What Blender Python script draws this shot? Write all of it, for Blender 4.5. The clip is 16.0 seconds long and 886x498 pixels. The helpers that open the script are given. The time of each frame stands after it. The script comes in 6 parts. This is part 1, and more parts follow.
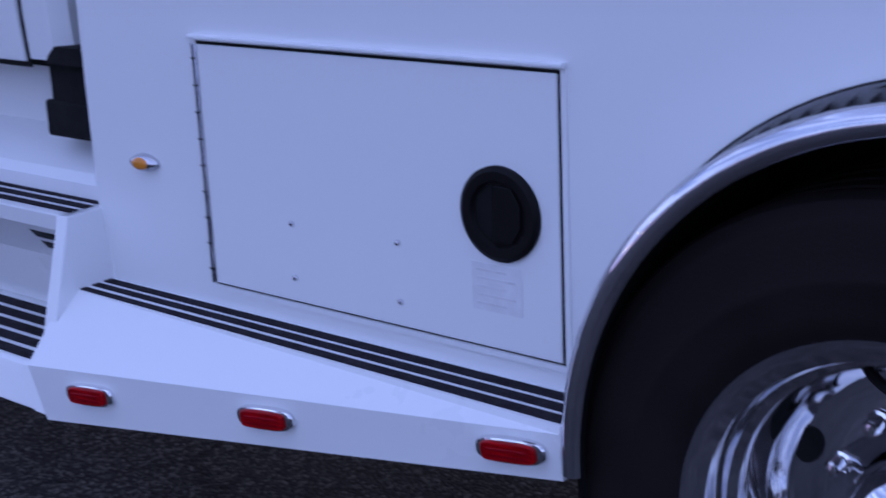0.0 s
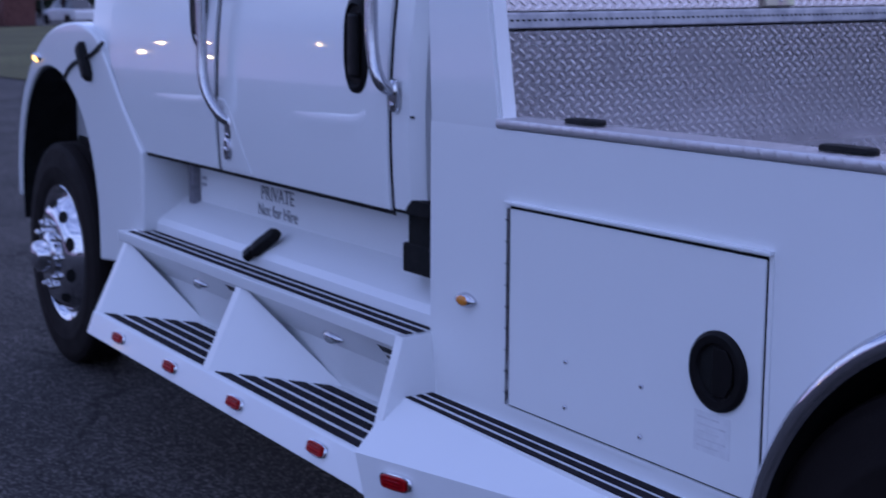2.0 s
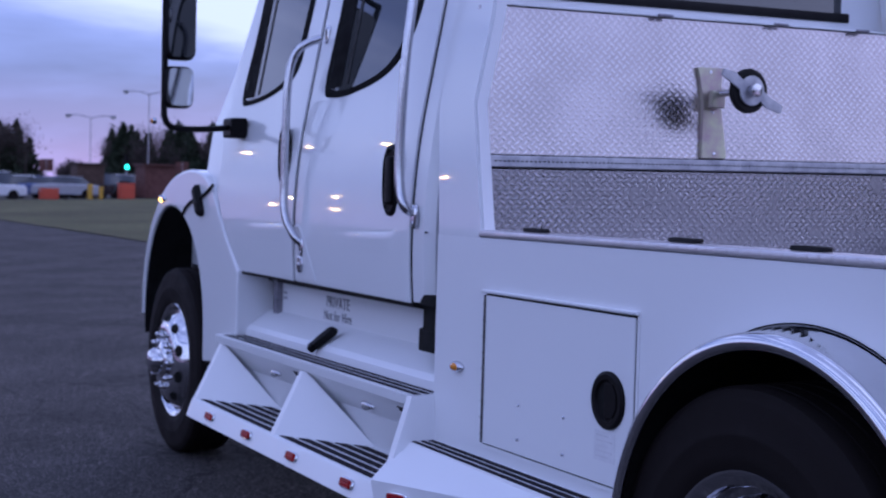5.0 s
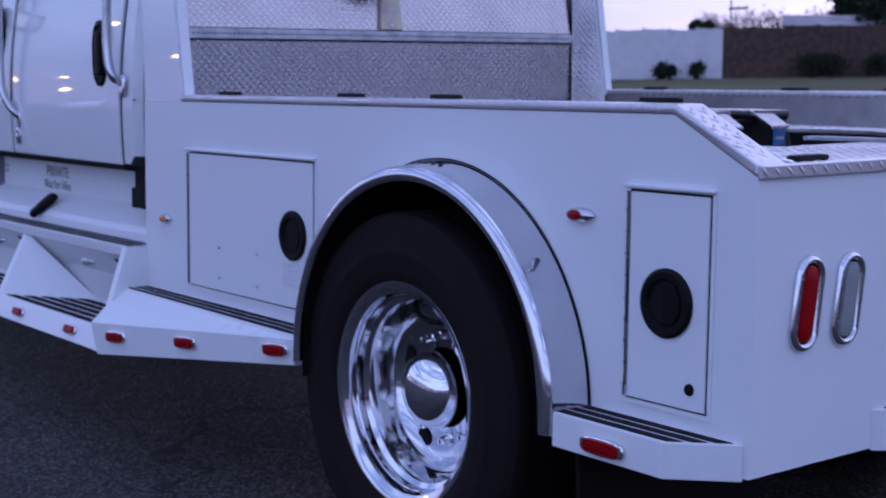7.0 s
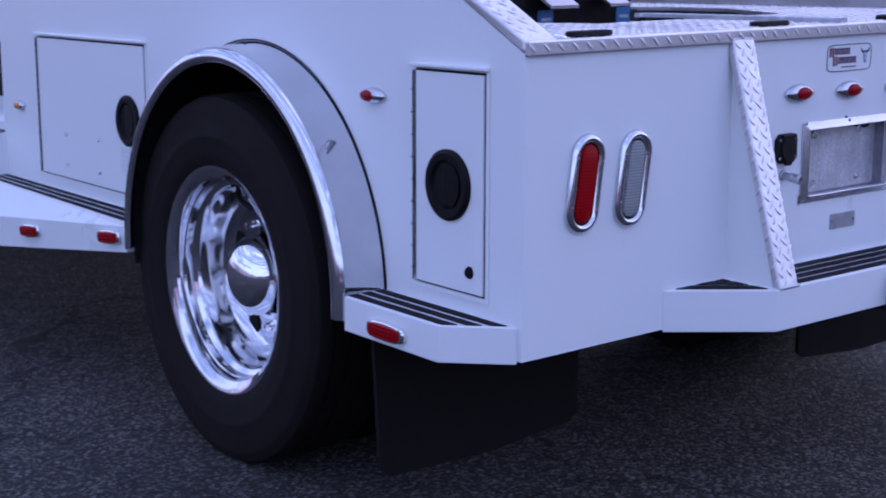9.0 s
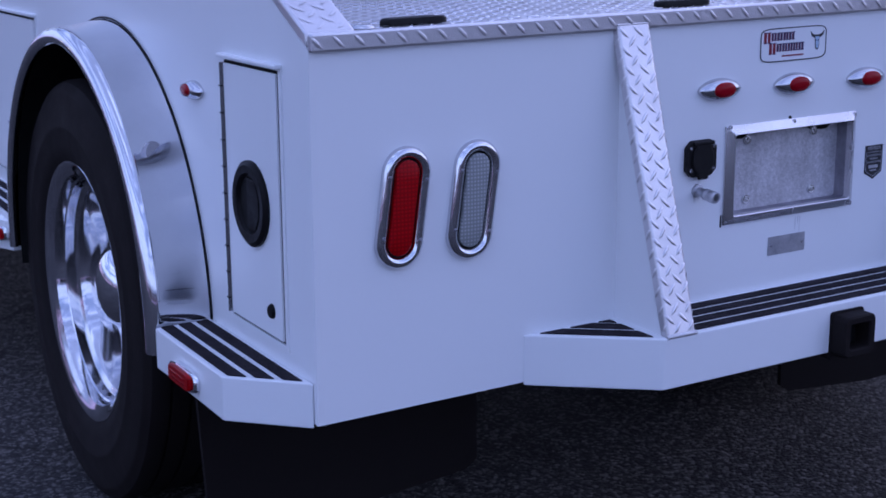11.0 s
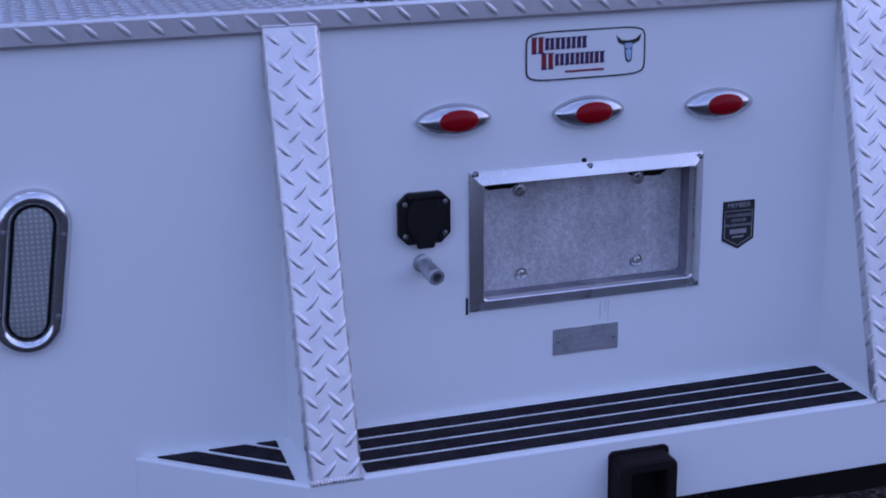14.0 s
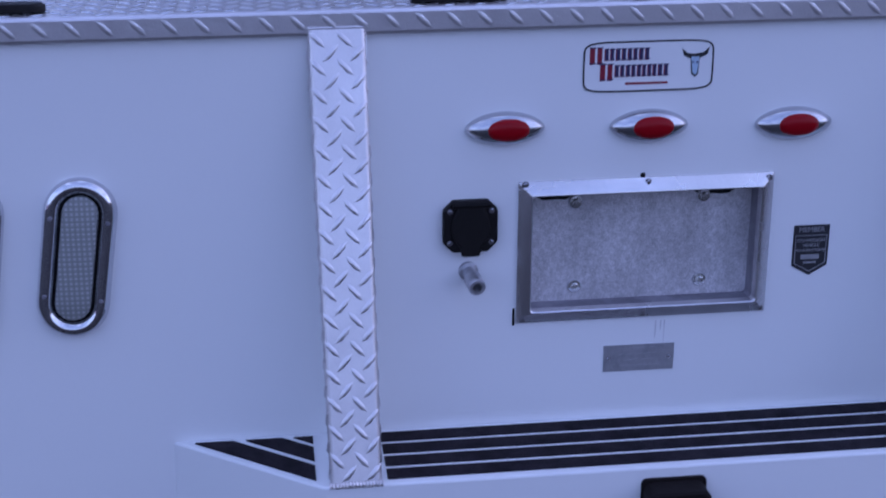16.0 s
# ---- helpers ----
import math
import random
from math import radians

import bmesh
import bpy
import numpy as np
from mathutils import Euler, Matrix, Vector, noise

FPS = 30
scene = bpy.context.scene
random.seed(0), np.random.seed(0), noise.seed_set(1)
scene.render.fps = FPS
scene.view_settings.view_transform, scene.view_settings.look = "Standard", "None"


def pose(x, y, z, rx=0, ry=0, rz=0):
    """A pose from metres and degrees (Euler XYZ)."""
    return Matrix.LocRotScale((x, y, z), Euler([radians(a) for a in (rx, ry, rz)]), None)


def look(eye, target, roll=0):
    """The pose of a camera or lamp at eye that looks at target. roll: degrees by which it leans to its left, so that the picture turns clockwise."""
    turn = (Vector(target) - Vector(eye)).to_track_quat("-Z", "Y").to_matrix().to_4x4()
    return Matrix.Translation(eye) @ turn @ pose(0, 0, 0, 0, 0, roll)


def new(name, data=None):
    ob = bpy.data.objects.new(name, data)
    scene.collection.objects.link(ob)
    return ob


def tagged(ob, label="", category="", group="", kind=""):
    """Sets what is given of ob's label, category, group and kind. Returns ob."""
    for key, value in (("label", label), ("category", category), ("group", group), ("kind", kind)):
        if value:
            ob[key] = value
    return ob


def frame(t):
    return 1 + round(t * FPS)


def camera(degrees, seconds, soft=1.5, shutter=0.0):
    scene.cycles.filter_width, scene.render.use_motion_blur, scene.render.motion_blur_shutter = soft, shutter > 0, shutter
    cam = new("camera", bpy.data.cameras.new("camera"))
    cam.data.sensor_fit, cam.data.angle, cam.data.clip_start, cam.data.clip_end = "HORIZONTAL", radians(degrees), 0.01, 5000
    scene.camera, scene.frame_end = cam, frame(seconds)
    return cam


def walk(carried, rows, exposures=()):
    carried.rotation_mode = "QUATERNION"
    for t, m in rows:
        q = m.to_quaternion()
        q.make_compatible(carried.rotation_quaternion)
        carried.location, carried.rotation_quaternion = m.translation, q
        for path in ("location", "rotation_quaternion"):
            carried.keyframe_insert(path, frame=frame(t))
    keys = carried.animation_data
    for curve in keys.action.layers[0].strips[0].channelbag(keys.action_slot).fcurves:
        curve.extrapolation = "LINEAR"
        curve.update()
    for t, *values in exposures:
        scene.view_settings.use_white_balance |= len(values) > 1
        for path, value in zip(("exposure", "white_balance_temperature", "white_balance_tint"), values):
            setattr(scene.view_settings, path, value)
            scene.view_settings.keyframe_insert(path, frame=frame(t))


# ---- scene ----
cam = camera(34.4, 16.0, soft=1.6, shutter=0.3)
cam.data.dof.use_dof, cam.data.dof.focus_distance, cam.data.dof.aperture_fstop = True, 2.4, 9.5
PATH = [
    (0, (0.494, 1.709, 1.437), (1.74, 0.246, 0.885), -2.6),
    (0.5, (0.397, 1.64, 1.44), (1.838, 0.338, 0.962), -1.9),
    (1, (0.234, 1.66, 1.432), (1.752, 0.434, 0.996), -0.1),
    (1.5, (0.051, 1.748, 1.465), (1.627, 0.582, 1.069), 0.3),
    (2, (-0.112, 1.822, 1.523), (1.562, 0.777, 1.202), 0.2),
    (2.5, (-0.335, 1.841, 1.52), (1.433, 0.927, 1.322), 0.7),
    (3, (-0.539, 1.887, 1.515), (1.268, 1.039, 1.396), 1.4),
    (3.2, (-0.607, 1.929, 1.515), (1.202, 1.082, 1.422), 1.6),
    (5.3, (-1.422, 2.13, 1.378), (0.347, 1.2, 1.308), 1.5),
    (5.5, (-1.476, 2.153, 1.373), (0.267, 1.176, 1.286), 1.4),
    (6, (-1.642, 2.262, 1.353), (0.035, 1.18, 1.226), 1.1),
    (6.5, (-1.812, 2.329, 1.339), (-0.18, 1.185, 1.162), 0.9),
    (7, (-1.949, 2.296, 1.317), (-0.367, 1.092, 1.098), 0.6),
    (7.5, (-2.079, 2.251, 1.31), (-0.512, 1.039, 1.034), 0.2),
    (7.7, (-2.138, 2.218, 1.268), (-0.566, 1.014, 0.989), 1.1),
    (8, (-2.184, 2.198, 1.294), (-0.623, 0.99, 0.972), 0.1),
    (8.5, (-2.215, 2.095, 1.29), (-0.655, 0.895, 0.93), -0.1),
    (9, (-2.186, 1.885, 1.298), (-0.627, 0.688, 0.925), 0.1),
    (9.5, (-2.151, 1.657, 1.308), (-0.59, 0.467, 0.922), -0.3),
    (9.7, (-2.14, 1.575, 1.312), (-0.583, 0.382, 0.92), -0.2),
    (11.8, (-2.031, 0.548, 1.418), (-0.284, -0.299, 0.936), -0.1),
    (12, (-2.008, 0.446, 1.434), (-0.266, -0.406, 0.944), 0.3),
    (12.5, (-2.029, 0.198, 1.428), (-0.272, -0.623, 0.942), 0.1),
    (13, (-1.899, 0.007, 1.404), (-0.142, -0.818, 0.923), 0.1),
    (13.5, (-1.828, -0.172, 1.361), (-0.005, -0.851, 0.895), -0.7),
    (14, (-1.78, -0.31, 1.358), (0.071, -0.86, 0.835), -0.6),
    (14.5, (-1.809, -0.476, 1.37), (0.067, -0.853, 0.787), -0.9),
    (15, (-1.812, -0.53, 1.355), (0.076, -0.806, 0.756), -0.6),
    (15.5, (-1.808, -0.557, 1.367), (0.088, -0.776, 0.768), -0.3),
    (16, (-1.784, -0.558, 1.429), (0.112, -0.79, 0.834), 0.4),
]
EXPOSURES = [(0, 0.1, 5280, 19), (1, -0.15, 5150, 18), (2, -0.18, 5180, 18), (3, 0.04, 5460, 19), (5.5, -0.08, 5430, 21), (6.8, -0.16, 5290, 20), (8.5, 0.25, 5400, 19), (9.7, 0.26, 5380, 18), (12, -0.06, 5220, 17), (16, -0.02, 5220, 17)]
walk(cam, [(t, look(eye, target, roll)) for t, eye, target, roll in PATH], EXPOSURES)

# ---- sky, dusk glow and sun ----
world = bpy.data.worlds.new("dusk_sky")
scene.world = world
world.use_nodes = True
wn, wl = world.node_tree.nodes, world.node_tree.links
wn.clear()


def wnode(kind, **settings):
    n = wn.new(kind)
    for k, v in settings.items():
        n.inputs[k].default_value = v
    return n


def stops(node, rows):
    """Sets a colour ramp's places and colours."""
    els = node.color_ramp.elements
    while len(els) > 1:
        els.remove(els[len(els) - 1])
    els[0].position, els[0].color = rows[0][0], (*rows[0][1], 1)
    for p, c in rows[1:]:
        els.new(p).color = (*c, 1)


SUN_WAY = Vector((0.22, -0.97, 0.085))
sky = wn.new("ShaderNodeTexSky")
sky.sky_type, sky.sun_disc = "NISHITA", False
sky.sun_elevation, sky.sun_rotation = radians(4.8), math.atan2(SUN_WAY.x, SUN_WAY.y)
coord = wn.new("ShaderNodeTexCoord")
sep = wn.new("ShaderNodeSeparateXYZ")
wl.new(coord.outputs["Generated"], sep.inputs[0])
squash = wn.new("ShaderNodeMapping")
squash.inputs["Scale"].default_value = (1.1, 1.1, 7.0)
squash.inputs["Location"].default_value = (0.3, 0.1, 0.25)
wl.new(coord.outputs["Generated"], squash.inputs[0])
cloud = wnode("ShaderNodeTexNoise", Scale=1.5, Detail=7.0, Roughness=0.52, Distortion=0.35)
wl.new(squash.outputs[0], cloud.inputs["Vector"])
ramp = wn.new("ShaderNodeValToRGB")
stops(ramp, ((0.40, (0.105, 0.155, 0.40)), (0.50, (0.19, 0.262, 0.60)), (0.63, (0.66, 0.735, 1.10))))
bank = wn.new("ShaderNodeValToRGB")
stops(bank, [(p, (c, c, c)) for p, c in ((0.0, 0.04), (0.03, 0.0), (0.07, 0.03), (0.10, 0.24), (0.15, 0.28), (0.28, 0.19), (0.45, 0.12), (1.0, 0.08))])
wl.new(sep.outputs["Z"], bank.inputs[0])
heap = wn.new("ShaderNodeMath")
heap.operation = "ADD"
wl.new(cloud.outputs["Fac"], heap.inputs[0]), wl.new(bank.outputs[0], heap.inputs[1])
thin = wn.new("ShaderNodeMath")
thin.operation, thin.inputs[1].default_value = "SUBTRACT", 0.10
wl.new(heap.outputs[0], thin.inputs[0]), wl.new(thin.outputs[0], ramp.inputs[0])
glow = wn.new("ShaderNodeValToRGB")
stops(glow, ((0.0, (0.58, 0.33, 0.40)), (0.035, (0.24, 0.16, 0.21)), (0.08, (0.07, 0.06, 0.08)), (0.12, (0.09, 0.08, 0.10)), (0.4, (0.22, 0.22, 0.26)), (1.0, (0.45, 0.45, 0.50))))
wl.new(sep.outputs["Z"], glow.inputs[0])
plus = wn.new("ShaderNodeMix")
plus.data_type, plus.blend_type = "RGBA", "ADD"
plus.inputs["Factor"].default_value = 0.7
towards = wn.new("ShaderNodeVectorMath")
towards.operation = "DOT_PRODUCT"
towards.inputs[1].default_value = (0.05, -0.97, 0.20)
wl.new(coord.outputs["Generated"], towards.inputs[0])
west = wn.new("ShaderNodeValToRGB")
for e, (p, c) in zip((west.color_ramp.elements[0], west.color_ramp.elements[1]), ((0.45, (0.0, 0.0, 0.0, 1)), (1.0, (0.62, 0.52, 0.60, 1)))):
    e.position, e.color = p, c
wl.new(towards.outputs["Value"], west.inputs[0])
warm_sky = wn.new("ShaderNodeMix")
warm_sky.data_type, warm_sky.blend_type = "RGBA", "ADD"
warm_sky.inputs["Factor"].default_value = 1.0
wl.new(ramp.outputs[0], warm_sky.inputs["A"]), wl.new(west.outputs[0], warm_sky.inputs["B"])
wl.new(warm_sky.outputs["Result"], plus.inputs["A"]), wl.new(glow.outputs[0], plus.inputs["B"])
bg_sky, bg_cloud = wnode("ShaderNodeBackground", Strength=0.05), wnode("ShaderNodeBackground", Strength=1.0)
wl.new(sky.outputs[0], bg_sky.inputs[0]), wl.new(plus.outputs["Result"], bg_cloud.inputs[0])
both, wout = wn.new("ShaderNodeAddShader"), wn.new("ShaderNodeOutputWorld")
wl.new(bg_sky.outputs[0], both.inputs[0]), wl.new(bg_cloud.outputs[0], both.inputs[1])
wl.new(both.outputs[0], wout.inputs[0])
sun = new("sun", bpy.data.lights.new("sun", "SUN"))
sun.data.energy, sun.data.angle, sun.data.color = 0.50, radians(16), (1.0, 0.93, 0.94)
sun.matrix_world = look(SUN_WAY * 50, (0, 0, 0))


# ---- materials ----
def material(name, color, rough=0.5, metal=0.0, spread=0.12, scale=12.0, fine=160.0, bump=0.05, coat=0.0, spec=0.5, dark=None, rough_spread=0.12, mask=(0.45, 0.62), coat_rough=0.06):
    """A surface with a broad stain and a fine grain in colour, roughness and relief; dark: the colour of its dirt."""
    m = bpy.data.materials.new(name)
    m.use_nodes = True
    n, l = m.node_tree.nodes, m.node_tree.links
    b = n["Principled BSDF"]
    b.inputs["Metallic"].default_value, b.inputs["Coat Weight"].default_value = metal, coat
    b.inputs["Specular IOR Level"].default_value = spec
    b.inputs["Coat Roughness"].default_value = coat_rough
    c = n.new("ShaderNodeTexCoord")
    broad, grain = n.new("ShaderNodeTexNoise"), n.new("ShaderNodeTexNoise")
    broad.inputs["Scale"].default_value, broad.inputs["Detail"].default_value, broad.inputs["Roughness"].default_value = scale, 6, 0.62
    grain.inputs["Scale"].default_value, grain.inputs["Detail"].default_value = fine, 3
    l.new(c.outputs["Object"], broad.inputs["Vector"]), l.new(c.outputs["Object"], grain.inputs["Vector"])
    r = n.new("ShaderNodeValToRGB")
    dirt = dark or tuple(v * (1 - spread * 2) for v in color)
    r.color_ramp.elements[0].position, r.color_ramp.elements[0].color = mask[0] - 0.15, (*dirt, 1)
    r.color_ramp.elements[1].position, r.color_ramp.elements[1].color = mask[1], (*color, 1)
    l.new(broad.outputs["Fac"], r.inputs[0])
    mix = n.new("ShaderNodeMix")
    mix.data_type, mix.blend_type = "RGBA", "MULTIPLY"
    mix.inputs["Factor"].default_value = min(1.0, spread * 2)
    l.new(r.outputs[0], mix.inputs["A"]), l.new(grain.outputs["Fac"], mix.inputs["B"])
    lift = n.new("ShaderNodeMix")
    lift.data_type, lift.blend_type = "RGBA", "MIX"
    lift.inputs["Factor"].default_value = 0.5
    l.new(r.outputs[0], lift.inputs["A"]), l.new(mix.outputs["Result"], lift.inputs["B"])
    l.new(lift.outputs["Result"], b.inputs["Base Color"])
    rr = n.new("ShaderNodeMapRange")
    rr.inputs["From Min"].default_value, rr.inputs["From Max"].default_value = 0.3, 0.7
    rr.inputs["To Min"].default_value, rr.inputs["To Max"].default_value = min(1, rough + rough_spread), max(0.02, rough - rough_spread)
    l.new(broad.outputs["Fac"], rr.inputs["Value"]), l.new(rr.outputs[0], b.inputs["Roughness"])
    if bump:
        bp = n.new("ShaderNodeBump")
        bp.inputs["Strength"].default_value, bp.inputs["Distance"].default_value = bump, 0.004
        l.new(grain.outputs["Fac"], bp.inputs["Height"]), l.new(bp.outputs[0], b.inputs["Normal"])
    return m


def glass_like(name, color, rough=0.08, transmission=0.0, emit=None, power=0.0):
    m = bpy.data.materials.new(name)
    m.use_nodes = True
    b = m.node_tree.nodes["Principled BSDF"]
    b.inputs["Base Color"].default_value, b.inputs["Roughness"].default_value = (*color, 1), rough
    b.inputs["Transmission Weight"].default_value, b.inputs["IOR"].default_value = transmission, 1.45
    if emit:
        b.inputs["Emission Color"].default_value, b.inputs["Emission Strength"].default_value = (*emit, 1), power
    return m


def ribbed(name, color, pitch, rough=0.22, relief=0.12, grid=0.0):
    """A moulded lens: plastic with fine ribs."""
    m = glass_like(name, color, rough)
    n, l = m.node_tree.nodes, m.node_tree.links
    b, c = n["Principled BSDF"], n.new("ShaderNodeTexCoord")
    w = n.new("ShaderNodeTexWave")
    w.bands_direction, w.inputs["Scale"].default_value, w.inputs["Distortion"].default_value = "Z", pitch, 0.4
    l.new(c.outputs["Object"], w.inputs["Vector"])
    bp = n.new("ShaderNodeBump")
    b.inputs["Specular IOR Level"].default_value = 0.14
    bp.inputs["Strength"].default_value, bp.inputs["Distance"].default_value = relief, 0.003
    if grid:
        across = n.new("ShaderNodeTexWave")
        across.bands_direction, across.inputs["Scale"].default_value = "Y", grid
        up = n.new("ShaderNodeTexWave")
        up.bands_direction, up.inputs["Scale"].default_value = "Z", grid
        cell, tone = n.new("ShaderNodeMath"), n.new("ShaderNodeMix")
        cell.operation, tone.data_type = "MULTIPLY", "RGBA"
        l.new(c.outputs["Object"], across.inputs["Vector"]), l.new(c.outputs["Object"], up.inputs["Vector"])
        l.new(across.outputs["Fac"], cell.inputs[0]), l.new(up.outputs["Fac"], cell.inputs[1])
        tone.inputs["A"].default_value = (*(v * 0.78 for v in color), 1)
        tone.inputs["B"].default_value = (*(min(1, v * 1.35) for v in color), 1)
        l.new(cell.outputs[0], tone.inputs["Factor"]), l.new(tone.outputs["Result"], b.inputs["Base Color"])
    l.new(w.outputs["Fac"], bp.inputs["Height"]), l.new(bp.outputs[0], b.inputs["Normal"])
    return m


WHITE = material("white_paint", (0.80, 0.81, 0.82), 0.28, 0, 0.006, 1.1, 240, 0.012, coat=0.06, rough_spread=0.008, spec=0.3)
CABWHITE = material("cab_paint", (0.80, 0.81, 0.82), 0.24, 0, 0.005, 1.0, 260, 0.006, coat=0.75, rough_spread=0.008, spec=0.15, coat_rough=0.025)
PLATE = material("diamond_plate_aluminium", (0.76, 0.73, 0.745), 0.38, 0.88, 0.08, 5.0, 420, 0.08, rough_spread=0.10)
DECKPLATE = material("worn_deck_plate", (0.56, 0.54, 0.55), 0.44, 1.0, 0.16, 3.0, 300, 0.14, rough_spread=0.14, dark=(0.34, 0.31, 0.30))
TREADTOP = material("worn_bright_tread_bars", (0.76, 0.74, 0.75), 0.26, 1.0, 0.10, 4.0, 300, 0.05, rough_spread=0.08)
# Darker copy of PLATE; the bulkhead's dim reflections are put into the colour.
HEADPLATE = material("dimmed_diamond_plate", (0.47, 0.45, 0.47), 0.25, 1.0, 0.12, 4.0, 420, 0.05, rough_spread=0.06)
BRIGHT = material("polished_wheel", (0.68, 0.68, 0.71), 0.075, 1.0, 0.03, 8, 200, 0.0, rough_spread=0.02)
SATIN = material("dulled_chrome", (0.60, 0.60, 0.63), 0.20, 1.0, 0.06, 30, 300, 0.03, rough_spread=0.05)
CHROME = material("chrome", (0.82, 0.82, 0.84), 0.05, 1.0, 0.02, 8, 200, 0.0, rough_spread=0.03)
STEEL = material("polished_stainless", (0.70, 0.70, 0.73), 0.07, 1.0, 0.06, 6, 300, 0.0, rough_spread=0.04)
HEADSHEET = material("upper_panel_plate", (0.46, 0.42, 0.43), 0.20, 1.0, 0.10, 3.0, 420, 0.02, rough_spread=0.03)
HEADBAR = material("upper_panel_bars", (0.54, 0.50, 0.51), 0.17, 1.0, 0.08, 4.0, 300, 0.02, rough_spread=0.04)
# Zinc in a darker grey than ZINC.
DULLZINC = material("dark_grey_zinc", (0.34, 0.33, 0.37), 0.50, 0.7, 0.14, 22, 260, 0.10, dark=(0.20, 0.19, 0.22))
BOLTZINC = material("bright_zinc_bolt", (0.86, 0.86, 0.84), 0.22, 1.0, 0.06, 60, 500, 0.05)
ZINC = material("galvanised_sheet", (0.60, 0.60, 0.63), 0.48, 0.85, 0.14, 18, 260, 0.10, dark=(0.36, 0.36, 0.40))
PASSIVATED = material("yellow_passivated_zinc", (0.50, 0.50, 0.34), 0.40, 0.6, 0.14, 14, 220, 0.05, dark=(0.42, 0.30, 0.34))
RUBBER = material("black_rubber", (0.0100, 0.0088, 0.0092), 0.62, 0, 0.16, 20, 260, 0.12, spec=0.18)
TYRE = material("tyre_rubber", (0.0110, 0.0082, 0.0084), 0.75, 0, 0.2, 9, 190, 0.18, dark=(0.015, 0.012, 0.0115), spec=0.12)
TREAD = material("black_grip_tape", (0.025, 0.0205, 0.0265), 0.85, 0, 0.2, 25, 900, 0.5, spec=0.12)
SEAL = material("black_window_rubber", (0.007, 0.0065, 0.0068), 0.7, 0, 0.1, 20, 260, 0.0, spec=0.04)
HITCHTOP = material("greased_black_steel", (0.012, 0.011, 0.012), 0.22, 0, 0.15, 12, 200, 0.06, spec=0.6)
PLASTIC = material("black_plastic", (0.0085, 0.0075, 0.0078), 0.46, 0, 0.1, 30, 500, 0.08, spec=0.10)
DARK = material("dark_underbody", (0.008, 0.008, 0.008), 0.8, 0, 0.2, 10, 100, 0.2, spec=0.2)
RED = ribbed("red_lens", (0.30, 0.0003, 0.003), 60, 0.34, grid=44)
REDLIT = glass_like("small_red_lens", (0.24, 0.0006, 0.006), 0.26)
REDLIT.node_tree.nodes["Principled BSDF"].inputs["Specular IOR Level"].default_value = 0.2
CLEAR = ribbed("clear_lens", (0.30, 0.31, 0.31), 90, grid=48, relief=0.2)
AMBER = glass_like("amber_lens", (0.62, 0.22, 0.02), 0.16)
PANE = glass_like("tinted_pane", (0.010, 0.012, 0.014), 0.02)
PANE.node_tree.nodes["Principled BSDF"].inputs["IOR"].default_value = 1.9
MIRROR = material("mirror_glass", (0.80, 0.82, 0.84), 0.02, 1.0, 0.0, 5, 50, 0.0, rough_spread=0.01)
INKRED = material("dark_red_print", (0.22, 0.012, 0.03), 0.4, 0, 0.05, 30, 300, 0.0)
INK = material("black_print", (0.02, 0.02, 0.025), 0.5, 0, 0.05, 30, 300, 0.0)
INKGREY = material("faded_black_print", (0.10, 0.10, 0.12), 0.5, 0, 0.1, 30, 300, 0.0)
INKFAINT = material("faint_grey_print", (0.72, 0.72, 0.745), 0.6, 0, 0.1, 30, 300, 0.0)
INKNAVY = material("dark_navy_print", (0.035, 0.025, 0.09), 0.5, 0, 0.05, 30, 300, 0.0)
INKPALE = material("pale_blue_print", (0.42, 0.55, 0.70), 0.5, 0, 0.05, 30, 300, 0.0)
INKBLUE = material("blue_print", (0.04, 0.15, 0.36), 0.5, 0, 0.05, 30, 300, 0.0)
STICKER = material("worn_paper_label", (0.775, 0.78, 0.80), 0.6, 0, 0.05, 40, 300, 0.02)
AMBERLIT = glass_like("lit_amber_lens", (0.7, 0.3, 0.05), 0.2, emit=(1.0, 0.55, 0.12), power=4.0)
WARM = glass_like("lamp_glow", (1, 0.8, 0.5), 0.3, emit=(1.0, 0.55, 0.18), power=120.0)
GREENLIT = glass_like("signal_glow", (0.1, 0.8, 0.6), 0.3, emit=(0.05, 0.9, 0.6), power=6.0)



